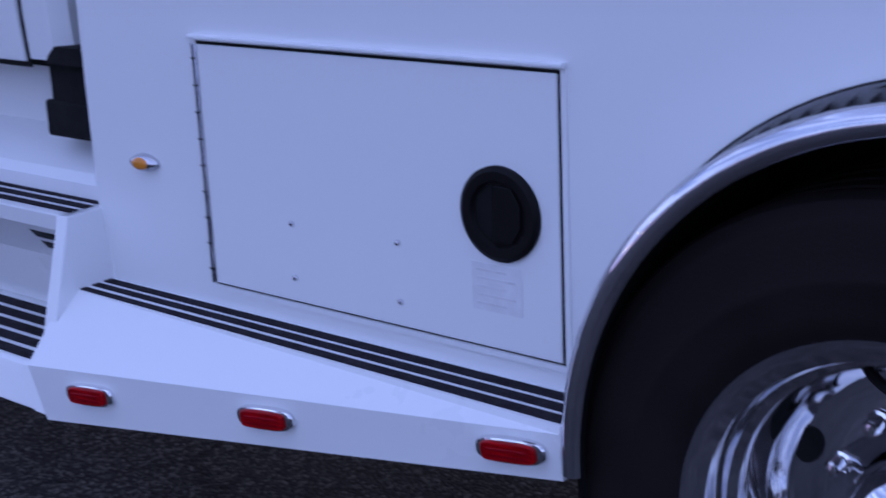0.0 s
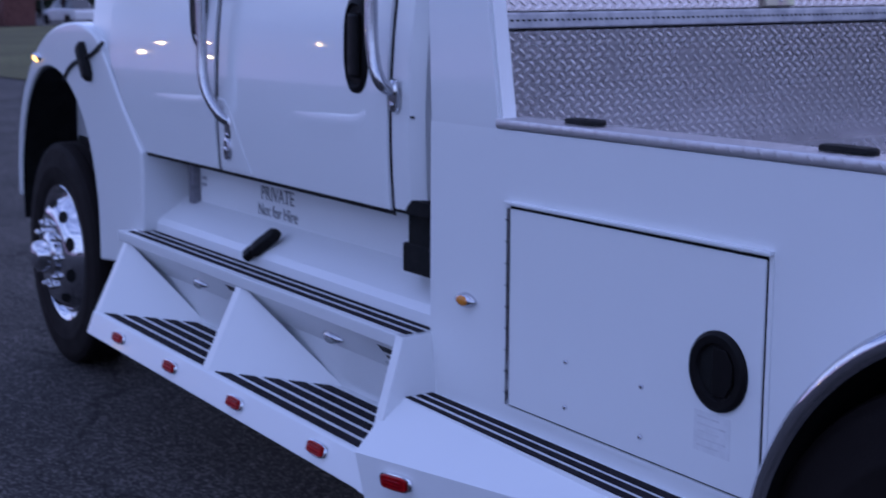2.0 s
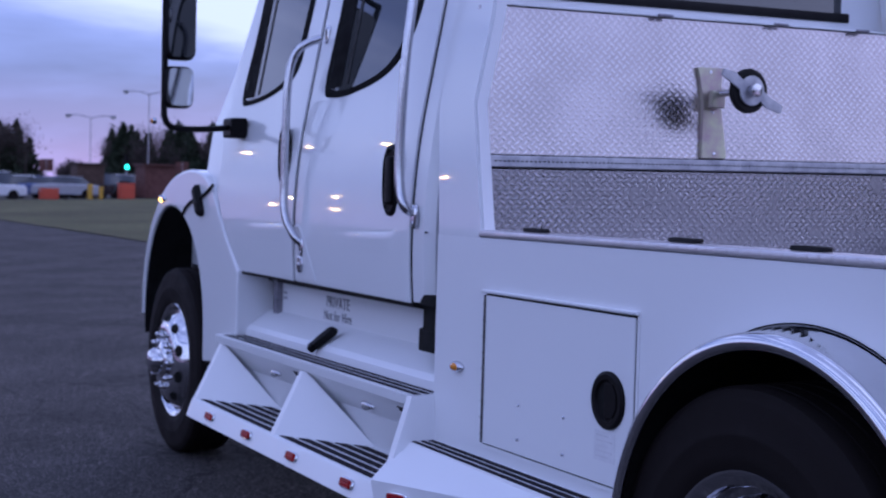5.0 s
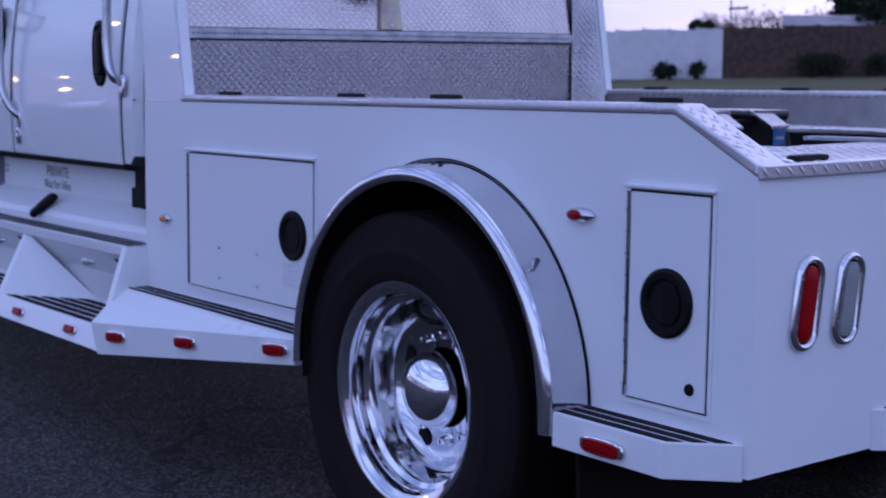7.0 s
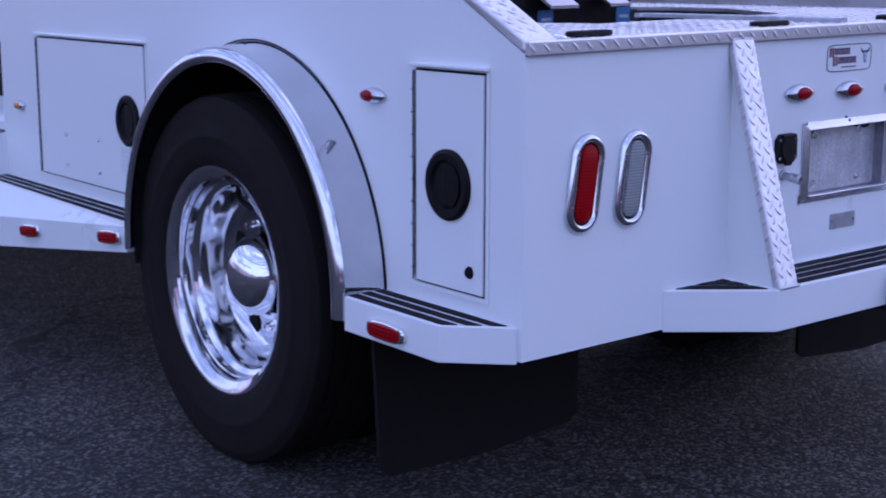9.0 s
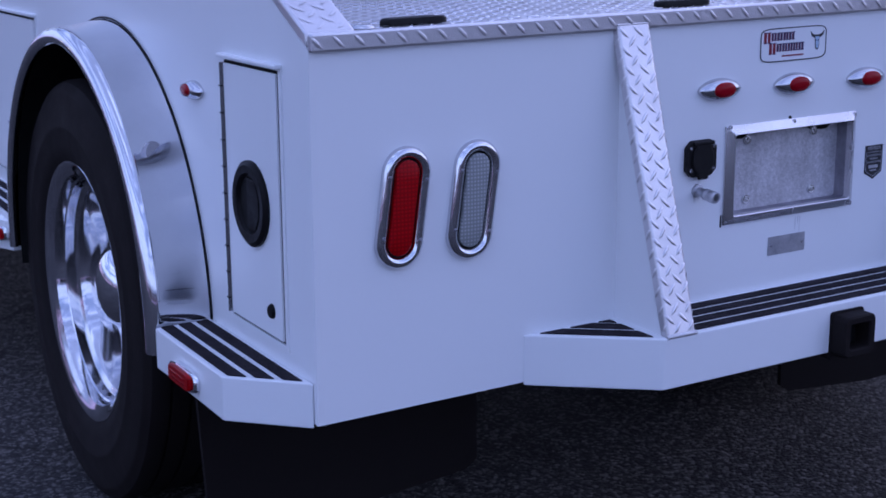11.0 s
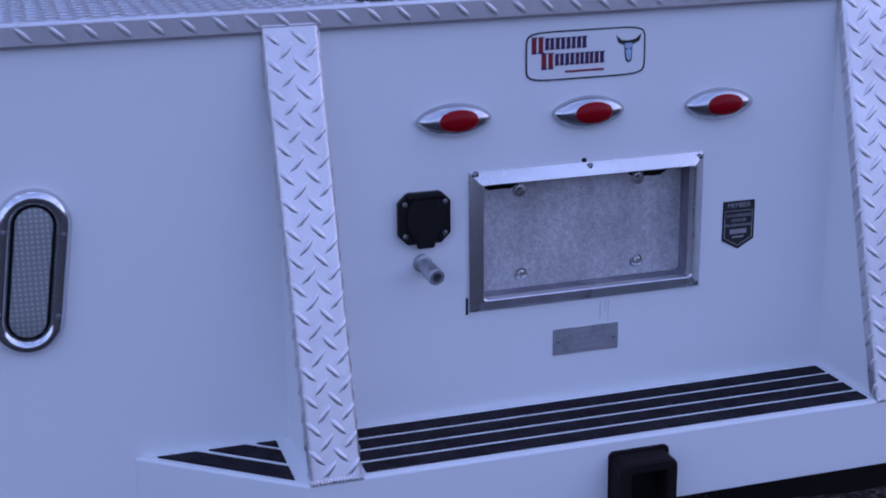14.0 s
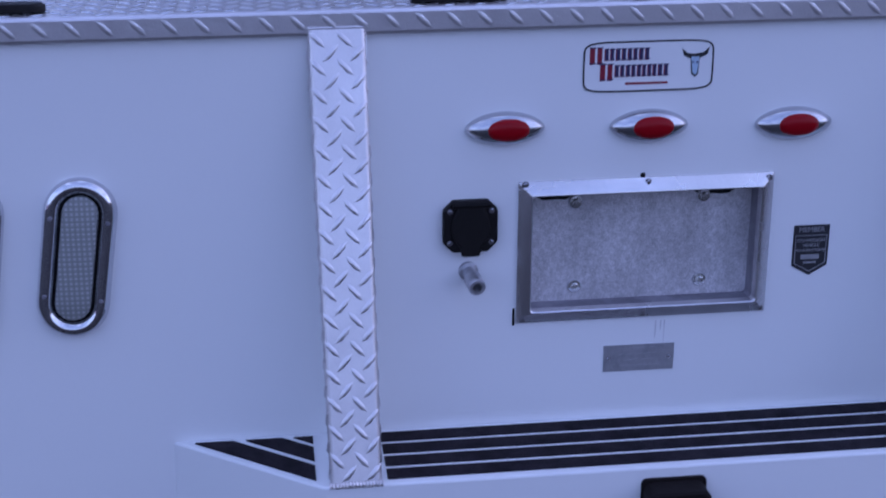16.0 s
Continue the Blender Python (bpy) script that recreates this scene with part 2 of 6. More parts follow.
def galvanised(name):
    """Weathered zinc sheet: clouded bloom, fine crystals and streaks run down by the rain."""
    m = bpy.data.materials.new(name)
    m.use_nodes = True
    n, l = m.node_tree.nodes, m.node_tree.links
    b, c = n["Principled BSDF"], n.new("ShaderNodeTexCoord")
    b.inputs["Metallic"].default_value = 0.40
    tones = []
    for scale, detail, stretch, lo, hi in ((7.0, 6, (1, 1, 1), 0.78, 1.10), (150.0, 4, (1, 1, 1), 0.84, 1.10), (22.0, 4, (1, 1, 0.10), 0.78, 1.05), (520.0, 2, (1, 1, 1), 0.80, 1.14)):
        mp, t, r = n.new("ShaderNodeMapping"), n.new("ShaderNodeTexNoise"), n.new("ShaderNodeMapRange")
        mp.inputs["Scale"].default_value = stretch
        t.inputs["Scale"].default_value, t.inputs["Detail"].default_value = scale, detail
        r.inputs["From Min"].default_value, r.inputs["From Max"].default_value = 0.32, 0.66
        r.inputs["To Min"].default_value, r.inputs["To Max"].default_value = lo, hi
        l.new(c.outputs["Object"], mp.inputs[0]), l.new(mp.outputs[0], t.inputs["Vector"]), l.new(t.outputs["Fac"], r.inputs["Value"])
        tones.append(r)
    last = tones[0].outputs[0]
    for t in tones[1:]:
        mul = n.new("ShaderNodeMath")
        mul.operation = "MULTIPLY"
        l.new(last, mul.inputs[0]), l.new(t.outputs[0], mul.inputs[1])
        last = mul.outputs[0]
    tint = n.new("ShaderNodeMix")
    tint.data_type, tint.blend_type = "RGBA", "MULTIPLY"
    tint.inputs["Factor"].default_value, tint.inputs["A"].default_value = 1.0, (0.66, 0.64, 0.66, 1)
    l.new(last, tint.inputs["B"]), l.new(tint.outputs["Result"], b.inputs["Base Color"])
    b.inputs["Roughness"].default_value = 0.5
    bp = n.new("ShaderNodeBump")
    bp.inputs["Strength"].default_value, bp.inputs["Distance"].default_value = 0.35, 0.002
    l.new(last, bp.inputs["Height"]), l.new(bp.outputs[0], b.inputs["Normal"])
    return m


ZINCBACK = galvanised("weathered_galvanised_plate")


# ---- builders ----
def gz(x, y):
    """Height of the ground, which falls a little towards the open side and rises a little under the truck's nose."""
    return -0.033 * y + 0.010 + 0.027 * min(1.0, max(0.0, (x - 1.15) / 4.75))


def thing(name, loc, label, category, group="", kind=""):
    ob = new(name)
    ob.location = loc
    ob.empty_display_size = 0.1
    return tagged(ob, label, category, group, kind)


def finish(bm, smooth):
    bmesh.ops.recalc_face_normals(bm, faces=bm.faces)
    if smooth is not None:
        for f in bm.faces:
            f.smooth = True
        for e in bm.edges:
            areas = sorted(f.calc_area() for f in e.link_faces)
            if len(areas) == 2 and (e.calc_face_angle(0) > radians(smooth) or smooth < 50 and e.calc_face_angle(0) > 0.2 and areas[1] > 6 * areas[0]):
                e.smooth = False


LEAN = 0.018  # the truck stands a little higher on its far side


def part(name, bm, mat, parent=None, label="", smooth=35):
    """Links a bmesh, in world places, as one mesh object under a thing or a part."""
    if isinstance(bm, bpy.types.Mesh):
        me = bm
    else:
        finish(bm, smooth)
        me = bpy.data.meshes.new(name)
        bm.to_mesh(me)
        bm.free()
    if parent:
        for v in me.vertices:
            v.co.z -= LEAN * v.co.y
    if mat:
        me.materials.clear()
        me.materials.append(mat)
    ob = new(name, me)
    if parent:
        ob.parent = parent
        if parent.type == "EMPTY":
            ob.matrix_parent_inverse = Matrix.Translation(-parent.location)
    return tagged(ob, label)


def box(a, b, bevel=0.0, seg=2, bm=None):
    own = bmesh.new()
    bmesh.ops.create_cube(own, size=1.0)
    lo, hi = Vector([min(p, q) for p, q in zip(a, b)]), Vector([max(p, q) for p, q in zip(a, b)])
    for v in own.verts:
        v.co = Vector([(l + h) / 2 + c * (h - l) for l, h, c in zip(lo, hi, v.co)])
    if bevel:
        bmesh.ops.bevel(own, geom=own.edges[:], offset=bevel, segments=seg, profile=0.5, affect="EDGES")
    return join(bm, own)


def join(bm, own, m=None):
    if m is not None:
        bmesh.ops.transform(own, matrix=m, verts=own.verts)
    if bm is None:
        return own
    me = bpy.data.meshes.new("tmp")
    own.to_mesh(me)
    own.free()
    bm.from_mesh(me)
    bpy.data.meshes.remove(me)
    return bm


def prism(outline, axis, a, b, bevel=0.0, bm=None, seg=2):
    """The outline, given in the two other axes in order, drawn out along axis from a to b."""
    own = bmesh.new()
    k = "xyz".index(axis)

    def place(p, w):
        q = list(p)
        q.insert(k, w)
        return q
    low = [own.verts.new(place(p, a)) for p in outline]
    high = [own.verts.new(place(p, b)) for p in outline]
    own.faces.new(low), own.faces.new(high)
    for i in range(len(outline)):
        j = (i + 1) % len(outline)
        own.faces.new((low[i], low[j], high[j], high[i]))
    bmesh.ops.recalc_face_normals(own, faces=own.faces)
    if bevel:
        bmesh.ops.bevel(own, geom=[e for e in own.edges if e.calc_face_angle(0) > 0.5], offset=bevel, segments=seg, profile=0.5, affect="EDGES")
    return join(bm, own)


def solid(faces, bm=None):
    """A closed body from its corner lists, one per face."""
    own = bmesh.new()
    seen = {}
    for f in faces:
        vs = []
        for p in f:
            key = tuple(round(c, 5) for c in p)
            if key not in seen:
                seen[key] = own.verts.new(key)
            if seen[key] not in vs:
                vs.append(seen[key])
        if len(vs) > 2:
            own.faces.new(vs)
    return join(bm, own)


def loft(rings, closed=True, caps=True, bm=None):
    own = bmesh.new()
    vs = [[own.verts.new(p) for p in r] for r in rings]
    n = len(rings[0])
    for a, b in zip(vs, vs[1:]):
        for i in range(n if closed else n - 1):
            own.faces.new((a[i], a[(i + 1) % n], b[(i + 1) % n], b[i]))
    if caps and closed:
        own.faces.new(vs[0]), own.faces.new(vs[-1])
    return join(bm, own)


def smoothed(points, steps=6):
    """A soft curve through the points."""
    p = [Vector(q) for q in points]
    p = [p[0] * 2 - p[1]] + p + [p[-1] * 2 - p[-2]]
    out = []
    for i in range(1, len(p) - 2):
        for s in range(steps):
            t = s / steps
            out.append(0.5 * ((2 * p[i]) + (p[i + 1] - p[i - 1]) * t + (2 * p[i - 1] - 5 * p[i] + 4 * p[i + 1] - p[i + 2]) * t * t
                              + (3 * p[i] - p[i - 1] - 3 * p[i + 1] + p[i + 2]) * t ** 3))
    return out + [p[-2]]


def tube(points, r, seg=10, bm=None):
    pts = [Vector(p) for p in points]
    rings = []
    side = None
    for i, p in enumerate(pts):
        d = (pts[min(i + 1, len(pts) - 1)] - pts[max(i - 1, 0)]).normalized()
        if side is None:
            side = d.orthogonal().normalized()
        side = (side - d * side.dot(d)).normalized()
        up = d.cross(side)
        rings.append([p + (side * math.cos(a) + up * math.sin(a)) * r for a in (2 * math.pi * k / seg for k in range(seg))])
    return loft(rings, bm=bm)


def lathe(profile, m, seg=48, bm=None, closed=False):
    """profile: (radius, height) along local z, turned round it and placed by m."""
    rings = [[Vector((r * math.cos(2 * math.pi * k / seg), r * math.sin(2 * math.pi * k / seg), h)) for k in range(seg)] for r, h in profile]
    own = loft(rings + ([rings[0]] if closed else []), caps=False)
    if closed:
        bmesh.ops.remove_doubles(own, verts=own.verts, dist=1e-5)
    else:
        bmesh.ops.holes_fill(own, edges=[e for e in own.edges if e.is_boundary], sides=0)
    return join(bm, own, m)


def side_at(x, z, y=0.0, turn=0.0):
    """Local x to the back of the truck, y up, z out of its flank."""
    return Matrix(((-1, 0, 0, x), (0, 0, 1, y), (0, 1, 0, z), (0, 0, 0, 1))) @ pose(0, 0, 0, 0, 0, turn)


def rear_at(y, z, x=0.0, turn=0.0):
    """Local x to the right of one who faces the tail, y up, z out of it."""
    return Matrix(((0, 0, -1, x), (-1, 0, 0, y), (0, 1, 0, z + LEAN * y), (0, 0, 0, 1))) @ pose(0, 0, 0, 0, 0, turn)


def oval(w, h, power=2.0, seg=40):
    out = []
    for k in range(seg):
        a = 2 * math.pi * k / seg
        c, s = math.cos(a), math.sin(a)
        out.append((w / 2 * math.copysign(abs(c) ** (2 / power), c), h / 2 * math.copysign(abs(s) ** (2 / power), s)))
    return out


def stadium(w, h, seg=16):
    r = w / 2
    return [(r * math.cos(math.pi * k / seg), h / 2 - r + r * math.sin(math.pi * k / seg)) for k in range(seg + 1)] + \
           [(-r * math.cos(math.pi * k / seg), -h / 2 + r - r * math.sin(math.pi * k / seg)) for k in range(seg + 1)]


def domed(outline, steps, m, bm=None):
    """The outline shrunk by a factor at each height of steps: (factor, height)."""
    return join(bm, loft([[Vector((x * f, y * f, h)) for x, y in outline] for f, h in steps]), m)


def ring(outline, steps, m, bm=None):
    """A closed rim: inset in metres and height at each step; the last joins the first."""
    def inset(d):
        out = []
        n = len(outline)
        for i in range(n):
            a, p, b = Vector(outline[i - 1]), Vector(outline[i]), Vector(outline[(i + 1) % n])
            t = (b - a).normalized()
            out.append(p + Vector((-t.y, t.x)) * d)
        return out
    rings = [[Vector((q.x, q.y, h)) for q in inset(d)] for d, h in steps]
    own = loft(rings + [rings[0]], caps=False)
    bmesh.ops.remove_doubles(own, verts=own.verts, dist=1e-6)
    return join(bm, own, m)


def lettering(text, size, m, mat, parent, name="lettering"):
    cu = bpy.data.curves.new(name, "FONT")
    cu.body, cu.size, cu.align_x, cu.align_y, cu.extrude = text, size, "CENTER", "CENTER", 0.0006
    tmp = bpy.data.objects.new("tmp", cu)
    scene.collection.objects.link(tmp)
    me = bpy.data.meshes.new_from_object(tmp.evaluated_get(bpy.context.evaluated_depsgraph_get()))
    bpy.data.objects.remove(tmp)
    me.transform(m)
    return part(name, me, mat, parent)


def lozenges(u0, u1, v0, v1, m, pitch=0.0195, keep=None, warp=None, height=0.0020, lean=1, plump=1.0, reach=1.0):
    """Raised tread bars in rows that lean left and right by turns, as one mesh."""
    verts, faces = [], []
    nu, nv = max(1, round((u1 - u0) / pitch)), max(1, round((v1 - v0) / pitch))
    pu, pv = (u1 - u0) / nu, (v1 - v0) / nv
    L, W = 0.0146 * pitch / 0.0195 * reach, 0.0036 * pitch / 0.0195 * plump
    for i in range(nu):
        for j in range(nv):
            u, v = u0 + (i + 0.5) * pu, v0 + (j + 0.5) * pv
            if (i + j) % 2 or keep and not keep(u, v):
                continue
            s = lean if i % 2 else -lean
            d, e = Vector((1, s)).normalized(), Vector((-s, 1)).normalized()
            base = len(verts)
            for a, b, h in ((L, 0, 0), (L * 0.45, W, 0), (-L * 0.45, W, 0), (-L, 0, 0), (-L * 0.45, -W, 0), (L * 0.45, -W, 0), (L * 0.55, 0, height), (-L * 0.55, 0, height)):
                q = d * a + e * b
                p = Vector((min(max(u + q.x, u0), u1), min(max(v + q.y, v0), v1), h))
                verts.append(warp(p) if warp else m @ p)
            faces += [[base + k for k in f] for f in ((0, 1, 6), (1, 2, 7, 6), (2, 3, 7), (3, 4, 7), (4, 5, 6, 7), (5, 0, 6))]
    me = bpy.data.meshes.new("diamonds")
    me.from_pydata([tuple(v) for v in verts], [], faces)
    for p in me.polygons:
        p.use_smooth = True
    return me

# ---- ground ----
def ground_material(name, color, dark, light, stone, rough=0.85, cracks=False, patch=0.9):
    m = bpy.data.materials.new(name)
    m.use_nodes = True
    n, l = m.node_tree.nodes, m.node_tree.links
    b, c = n["Principled BSDF"], n.new("ShaderNodeTexCoord")
    b.inputs["Roughness"].default_value, b.inputs["Specular IOR Level"].default_value = rough, 0.2
    stones = n.new("ShaderNodeTexVoronoi")
    stones.inputs["Scale"].default_value = stone
    l.new(c.outputs["Object"], stones.inputs["Vector"])
    pick = n.new("ShaderNodeValToRGB")
    pick.color_ramp.elements[0].position, pick.color_ramp.elements[0].color = 0.25, (*dark, 1)
    pick.color_ramp.elements[1].position, pick.color_ramp.elements[1].color = 0.95, (*light, 1)
    e = pick.color_ramp.elements.new(0.6)
    e.color = (*color, 1)
    bw = n.new("ShaderNodeRGBToBW")
    l.new(stones.outputs["Color"], bw.inputs[0]), l.new(bw.outputs[0], pick.inputs[0])
    broad = n.new("ShaderNodeTexNoise")
    broad.inputs["Scale"].default_value, broad.inputs["Detail"].default_value = patch, 8
    l.new(c.outputs["Object"], broad.inputs["Vector"])
    stain = n.new("ShaderNodeValToRGB")
    stain.color_ramp.elements[0].position, stain.color_ramp.elements[0].color = 0.32, (0.62, 0.62, 0.62, 1)
    stain.color_ramp.elements[1].position, stain.color_ramp.elements[1].color = 0.66, (1.15, 1.15, 1.15, 1)
    l.new(broad.outputs["Fac"], stain.inputs[0])
    mul = n.new("ShaderNodeMix")
    mul.data_type, mul.blend_type = "RGBA", "MULTIPLY"
    mul.inputs["Factor"].default_value = 1.0
    l.new(pick.outputs[0], mul.inputs["A"]), l.new(stain.outputs[0], mul.inputs["B"])
    last = mul.outputs["Result"]
    grain = n.new("ShaderNodeTexNoise")
    grain.inputs["Scale"].default_value, grain.inputs["Detail"].default_value = stone * 0.6, 4
    l.new(c.outputs["Object"], grain.inputs["Vector"])
    high = n.new("ShaderNodeMath")
    high.operation = "SUBTRACT"
    l.new(grain.outputs["Fac"], high.inputs[0]), l.new(stones.outputs["Distance"], high.inputs[1])
    if cracks:
        bend = n.new("ShaderNodeTexNoise")
        bend.inputs["Scale"].default_value, bend.inputs["Detail"].default_value = 2.5, 6
        l.new(c.outputs["Object"], bend.inputs["Vector"])
        add = n.new("ShaderNodeMix")
        add.data_type, add.blend_type = "RGBA", "LINEAR_LIGHT"
        add.inputs["Factor"].default_value = 0.22
        l.new(c.outputs["Object"], add.inputs["A"]), l.new(bend.outputs["Color"], add.inputs["B"])
        crack = n.new("ShaderNodeTexVoronoi")
        crack.feature = "DISTANCE_TO_EDGE"
        crack.inputs["Scale"].default_value = 0.55
        l.new(add.outputs["Result"], crack.inputs["Vector"])
        line = n.new("ShaderNodeValToRGB")
        line.color_ramp.elements[0].position, line.color_ramp.elements[0].color = 0.002, (0.35, 0.35, 0.35, 1)
        line.color_ramp.elements[1].position, line.color_ramp.elements[1].color = 0.007, (1, 1, 1, 1)
        l.new(crack.outputs["Distance"], line.inputs[0])
        cut = n.new("ShaderNodeMix")
        cut.data_type, cut.blend_type = "RGBA", "MULTIPLY"
        cut.inputs["Factor"].default_value = 1.0
        l.new(last, cut.inputs["A"]), l.new(line.outputs[0], cut.inputs["B"])
        last = cut.outputs["Result"]
    l.new(last, b.inputs["Base Color"])
    bp = n.new("ShaderNodeBump")
    bp.inputs["Strength"].default_value, bp.inputs["Distance"].default_value = 0.6, 0.004
    l.new(high.outputs[0], bp.inputs["Height"]), l.new(bp.outputs[0], b.inputs["Normal"])
    return m


ASPHALT = ground_material("asphalt", (0.045, 0.0405, 0.039), (0.020, 0.018, 0.018), (0.200, 0.180, 0.166), 120, 0.85, True)
GRASS = ground_material("dry_grass", (0.095, 0.088, 0.034), (0.045, 0.056, 0.020), (0.17, 0.135, 0.060), 24, 0.95, patch=0.14)


def sheet(x0, x1, y0, y1, lift):
    """A level-edged piece of ground that follows the fall of the lot."""
    bm = bmesh.new()
    xs = sorted({x0, x1, *(c for c in (1.15, 5.9) if x0 < c < x1)})
    rows = [[bm.verts.new((x, y, gz(x, y) + lift)) for y in (y0, y1)] for x in xs]
    for a, b in zip(rows, rows[1:]):
        bm.faces.new((a[0], b[0], b[1], a[1]))
    return bm


tagged(part("ground", sheet(-1500, 1500, -1500, 1500, 0.0), ASPHALT), "dark grey worn asphalt lot with fine cracks", "ground", kind="structure")
tagged(part("grass_field", sheet(14, 88, -92, -6.2, 0.02), GRASS), "dry brownish-green mown grass beyond the asphalt", "grass", kind="structure")

# ---- truck ----
W = 2.10
DECK, RAIL = 1.172, 1.295
truck = thing("truck", (1.15, -1.05, 0.035), "white crew-cab hauler truck with a flat diamond-plate bed, parked", "truck")
AX, AZ, AR = 1.070, 0.552, 0.570


def arch(r, a0, a1, n=40, cx=AX, cz=AZ):
    return [(cx + r * math.cos(radians(a0 + (a1 - a0) * k / n)), cz + r * math.sin(radians(a0 + (a1 - a0) * k / n))) for k in range(n + 1)]


def flank(y0, y1):
    outline = [(0, 0.51), (0, 1.146), (0.24, 1.272), (2.865, 1.272), (2.865, 0.5), (1.62, 0.5)] + arch(AR - 0.012, -4, 184)
    return prism(outline, "y", y0, y1)


bed = part("bed_side", flank(-0.03, 0.0), WHITE, truck, "white painted steel bed flank with a wheel arch")
part("bed_side", flank(-W, -W + 0.03), WHITE, truck, "white painted steel bed flank with a wheel arch")
PB = (-0.875, -1.219, 0.747, 0.942)
tail_bm = prism([(-0.03, 0.51), (-0.03, 1.146), (PB[0] - 0.012, 1.146), (PB[0] - 0.012, 0.5115), (-0.41, 0.5115)], "x", 0.0, 0.03)
prism([(PB[1] + 0.012, 0.5115), (PB[1] + 0.012, 1.146), (-W + 0.03, 1.146), (-W + 0.03, 0.51), (-1.69, 0.5115)], "x", 0.0, 0.03, 0, tail_bm)
prism([(PB[0] - 0.012, PB[3] - 0.012), (PB[0] - 0.012, 1.146), (PB[1] + 0.012, 1.146), (PB[1] + 0.012, PB[3] - 0.012)], "x", 0.0, 0.03, 0, tail_bm)
prism([(PB[0] - 0.012, 0.5115), (PB[0] - 0.012, PB[2] + 0.012), (PB[1] + 0.012, PB[2] + 0.012), (PB[1] + 0.012, 0.5115)], "x", 0.0, 0.03, 0, tail_bm)
tail = part("tail_panel", tail_bm, WHITE, truck, "white painted tail panel")
part("underbody", box((0.12, -W + 0.35, 0.55), (5.6, -0.35, 1.0), 0.02), DARK, truck, "dark chassis under the bed")
part("underbody", box((0.06, -W + 0.05, 0.62), (0.42, -0.05, 1.12)), DARK, truck)
part("underbody", box((1.75, -W + 0.05, 0.55), (2.9, -0.05, 1.12)), DARK, truck)
# bed floor with an eight-sided well for the hitch
WELL = [(0.475, -0.655), (0.92, -0.50), (1.20, -0.50), (1.60, -0.68), (1.60, -1.42), (1.20, -1.67), (0.96, -1.67), (0.52, -1.42)]


def deck_mesh():
    x0, x1, y0, y1 = -0.006, 2.70, -W + 0.002, -0.002
    outer = [(x0, y1), (0.96, y1), (1.20, y1), (x1, y1), (x1, y0), (1.20, y0), (0.96, y0), (x0, y0)]
    bm = bmesh.new()
    for k in range(8):
        q = [outer[k], outer[(k + 1) % 8], WELL[(k + 1) % 8], WELL[k]]
        low, high = [bm.verts.new((*p, DECK - 0.012)) for p in q], [bm.verts.new((*p, DECK)) for p in q]
        bm.faces.new(low), bm.faces.new(high), bm.faces.new((low[2], low[3], high[3], high[2])), bm.faces.new((low[0], low[1], high[1], high[0]))
    bmesh.ops.remove_doubles(bm, verts=bm.verts, dist=1e-5)
    return bm


def off_well(u, v):
    for (ax, ay), (bx, by) in zip(WELL, WELL[1:] + WELL[:1]):
        if ((bx - ax) * (v - ay) - (by - ay) * (u - ax)) / math.hypot(bx - ax, by - ay) > 0.014:
            return True
    return False


deck = part("deck", deck_mesh(), DECKPLATE, truck, "worn aluminium diamond-plate bed floor", smooth=None)
floor_m = Matrix.Translation((0, 0, DECK + 0.0002))
tagged(part("raised_pattern", lozenges(0.005, 2.62, -W + 0.09, -0.09, floor_m, keep=off_well), TREADTOP, deck), kind="stuff")
part("well", box((0.45, -1.72, 0.80), (1.66, -0.38, 0.83)), DARK, truck, "dark well under the hitch")
part("well_wall", loft([[(x, y, z) for x, y in WELL] for z in (0.83, DECK - 0.011)], caps=False), DARK, truck, "dark wall of the well")
edge = part("deck_edge", box((-0.010, -W, 1.142), (0.004, 0, DECK + 0.001), 0.004), PLATE, truck, "aluminium diamond-plate edge trim")
tagged(part("raised_pattern", lozenges(0.0, W, 1.146, DECK - 0.002, rear_at(0, 0, -0.0105), height=0.0012), PLATE, edge), kind="stuff")


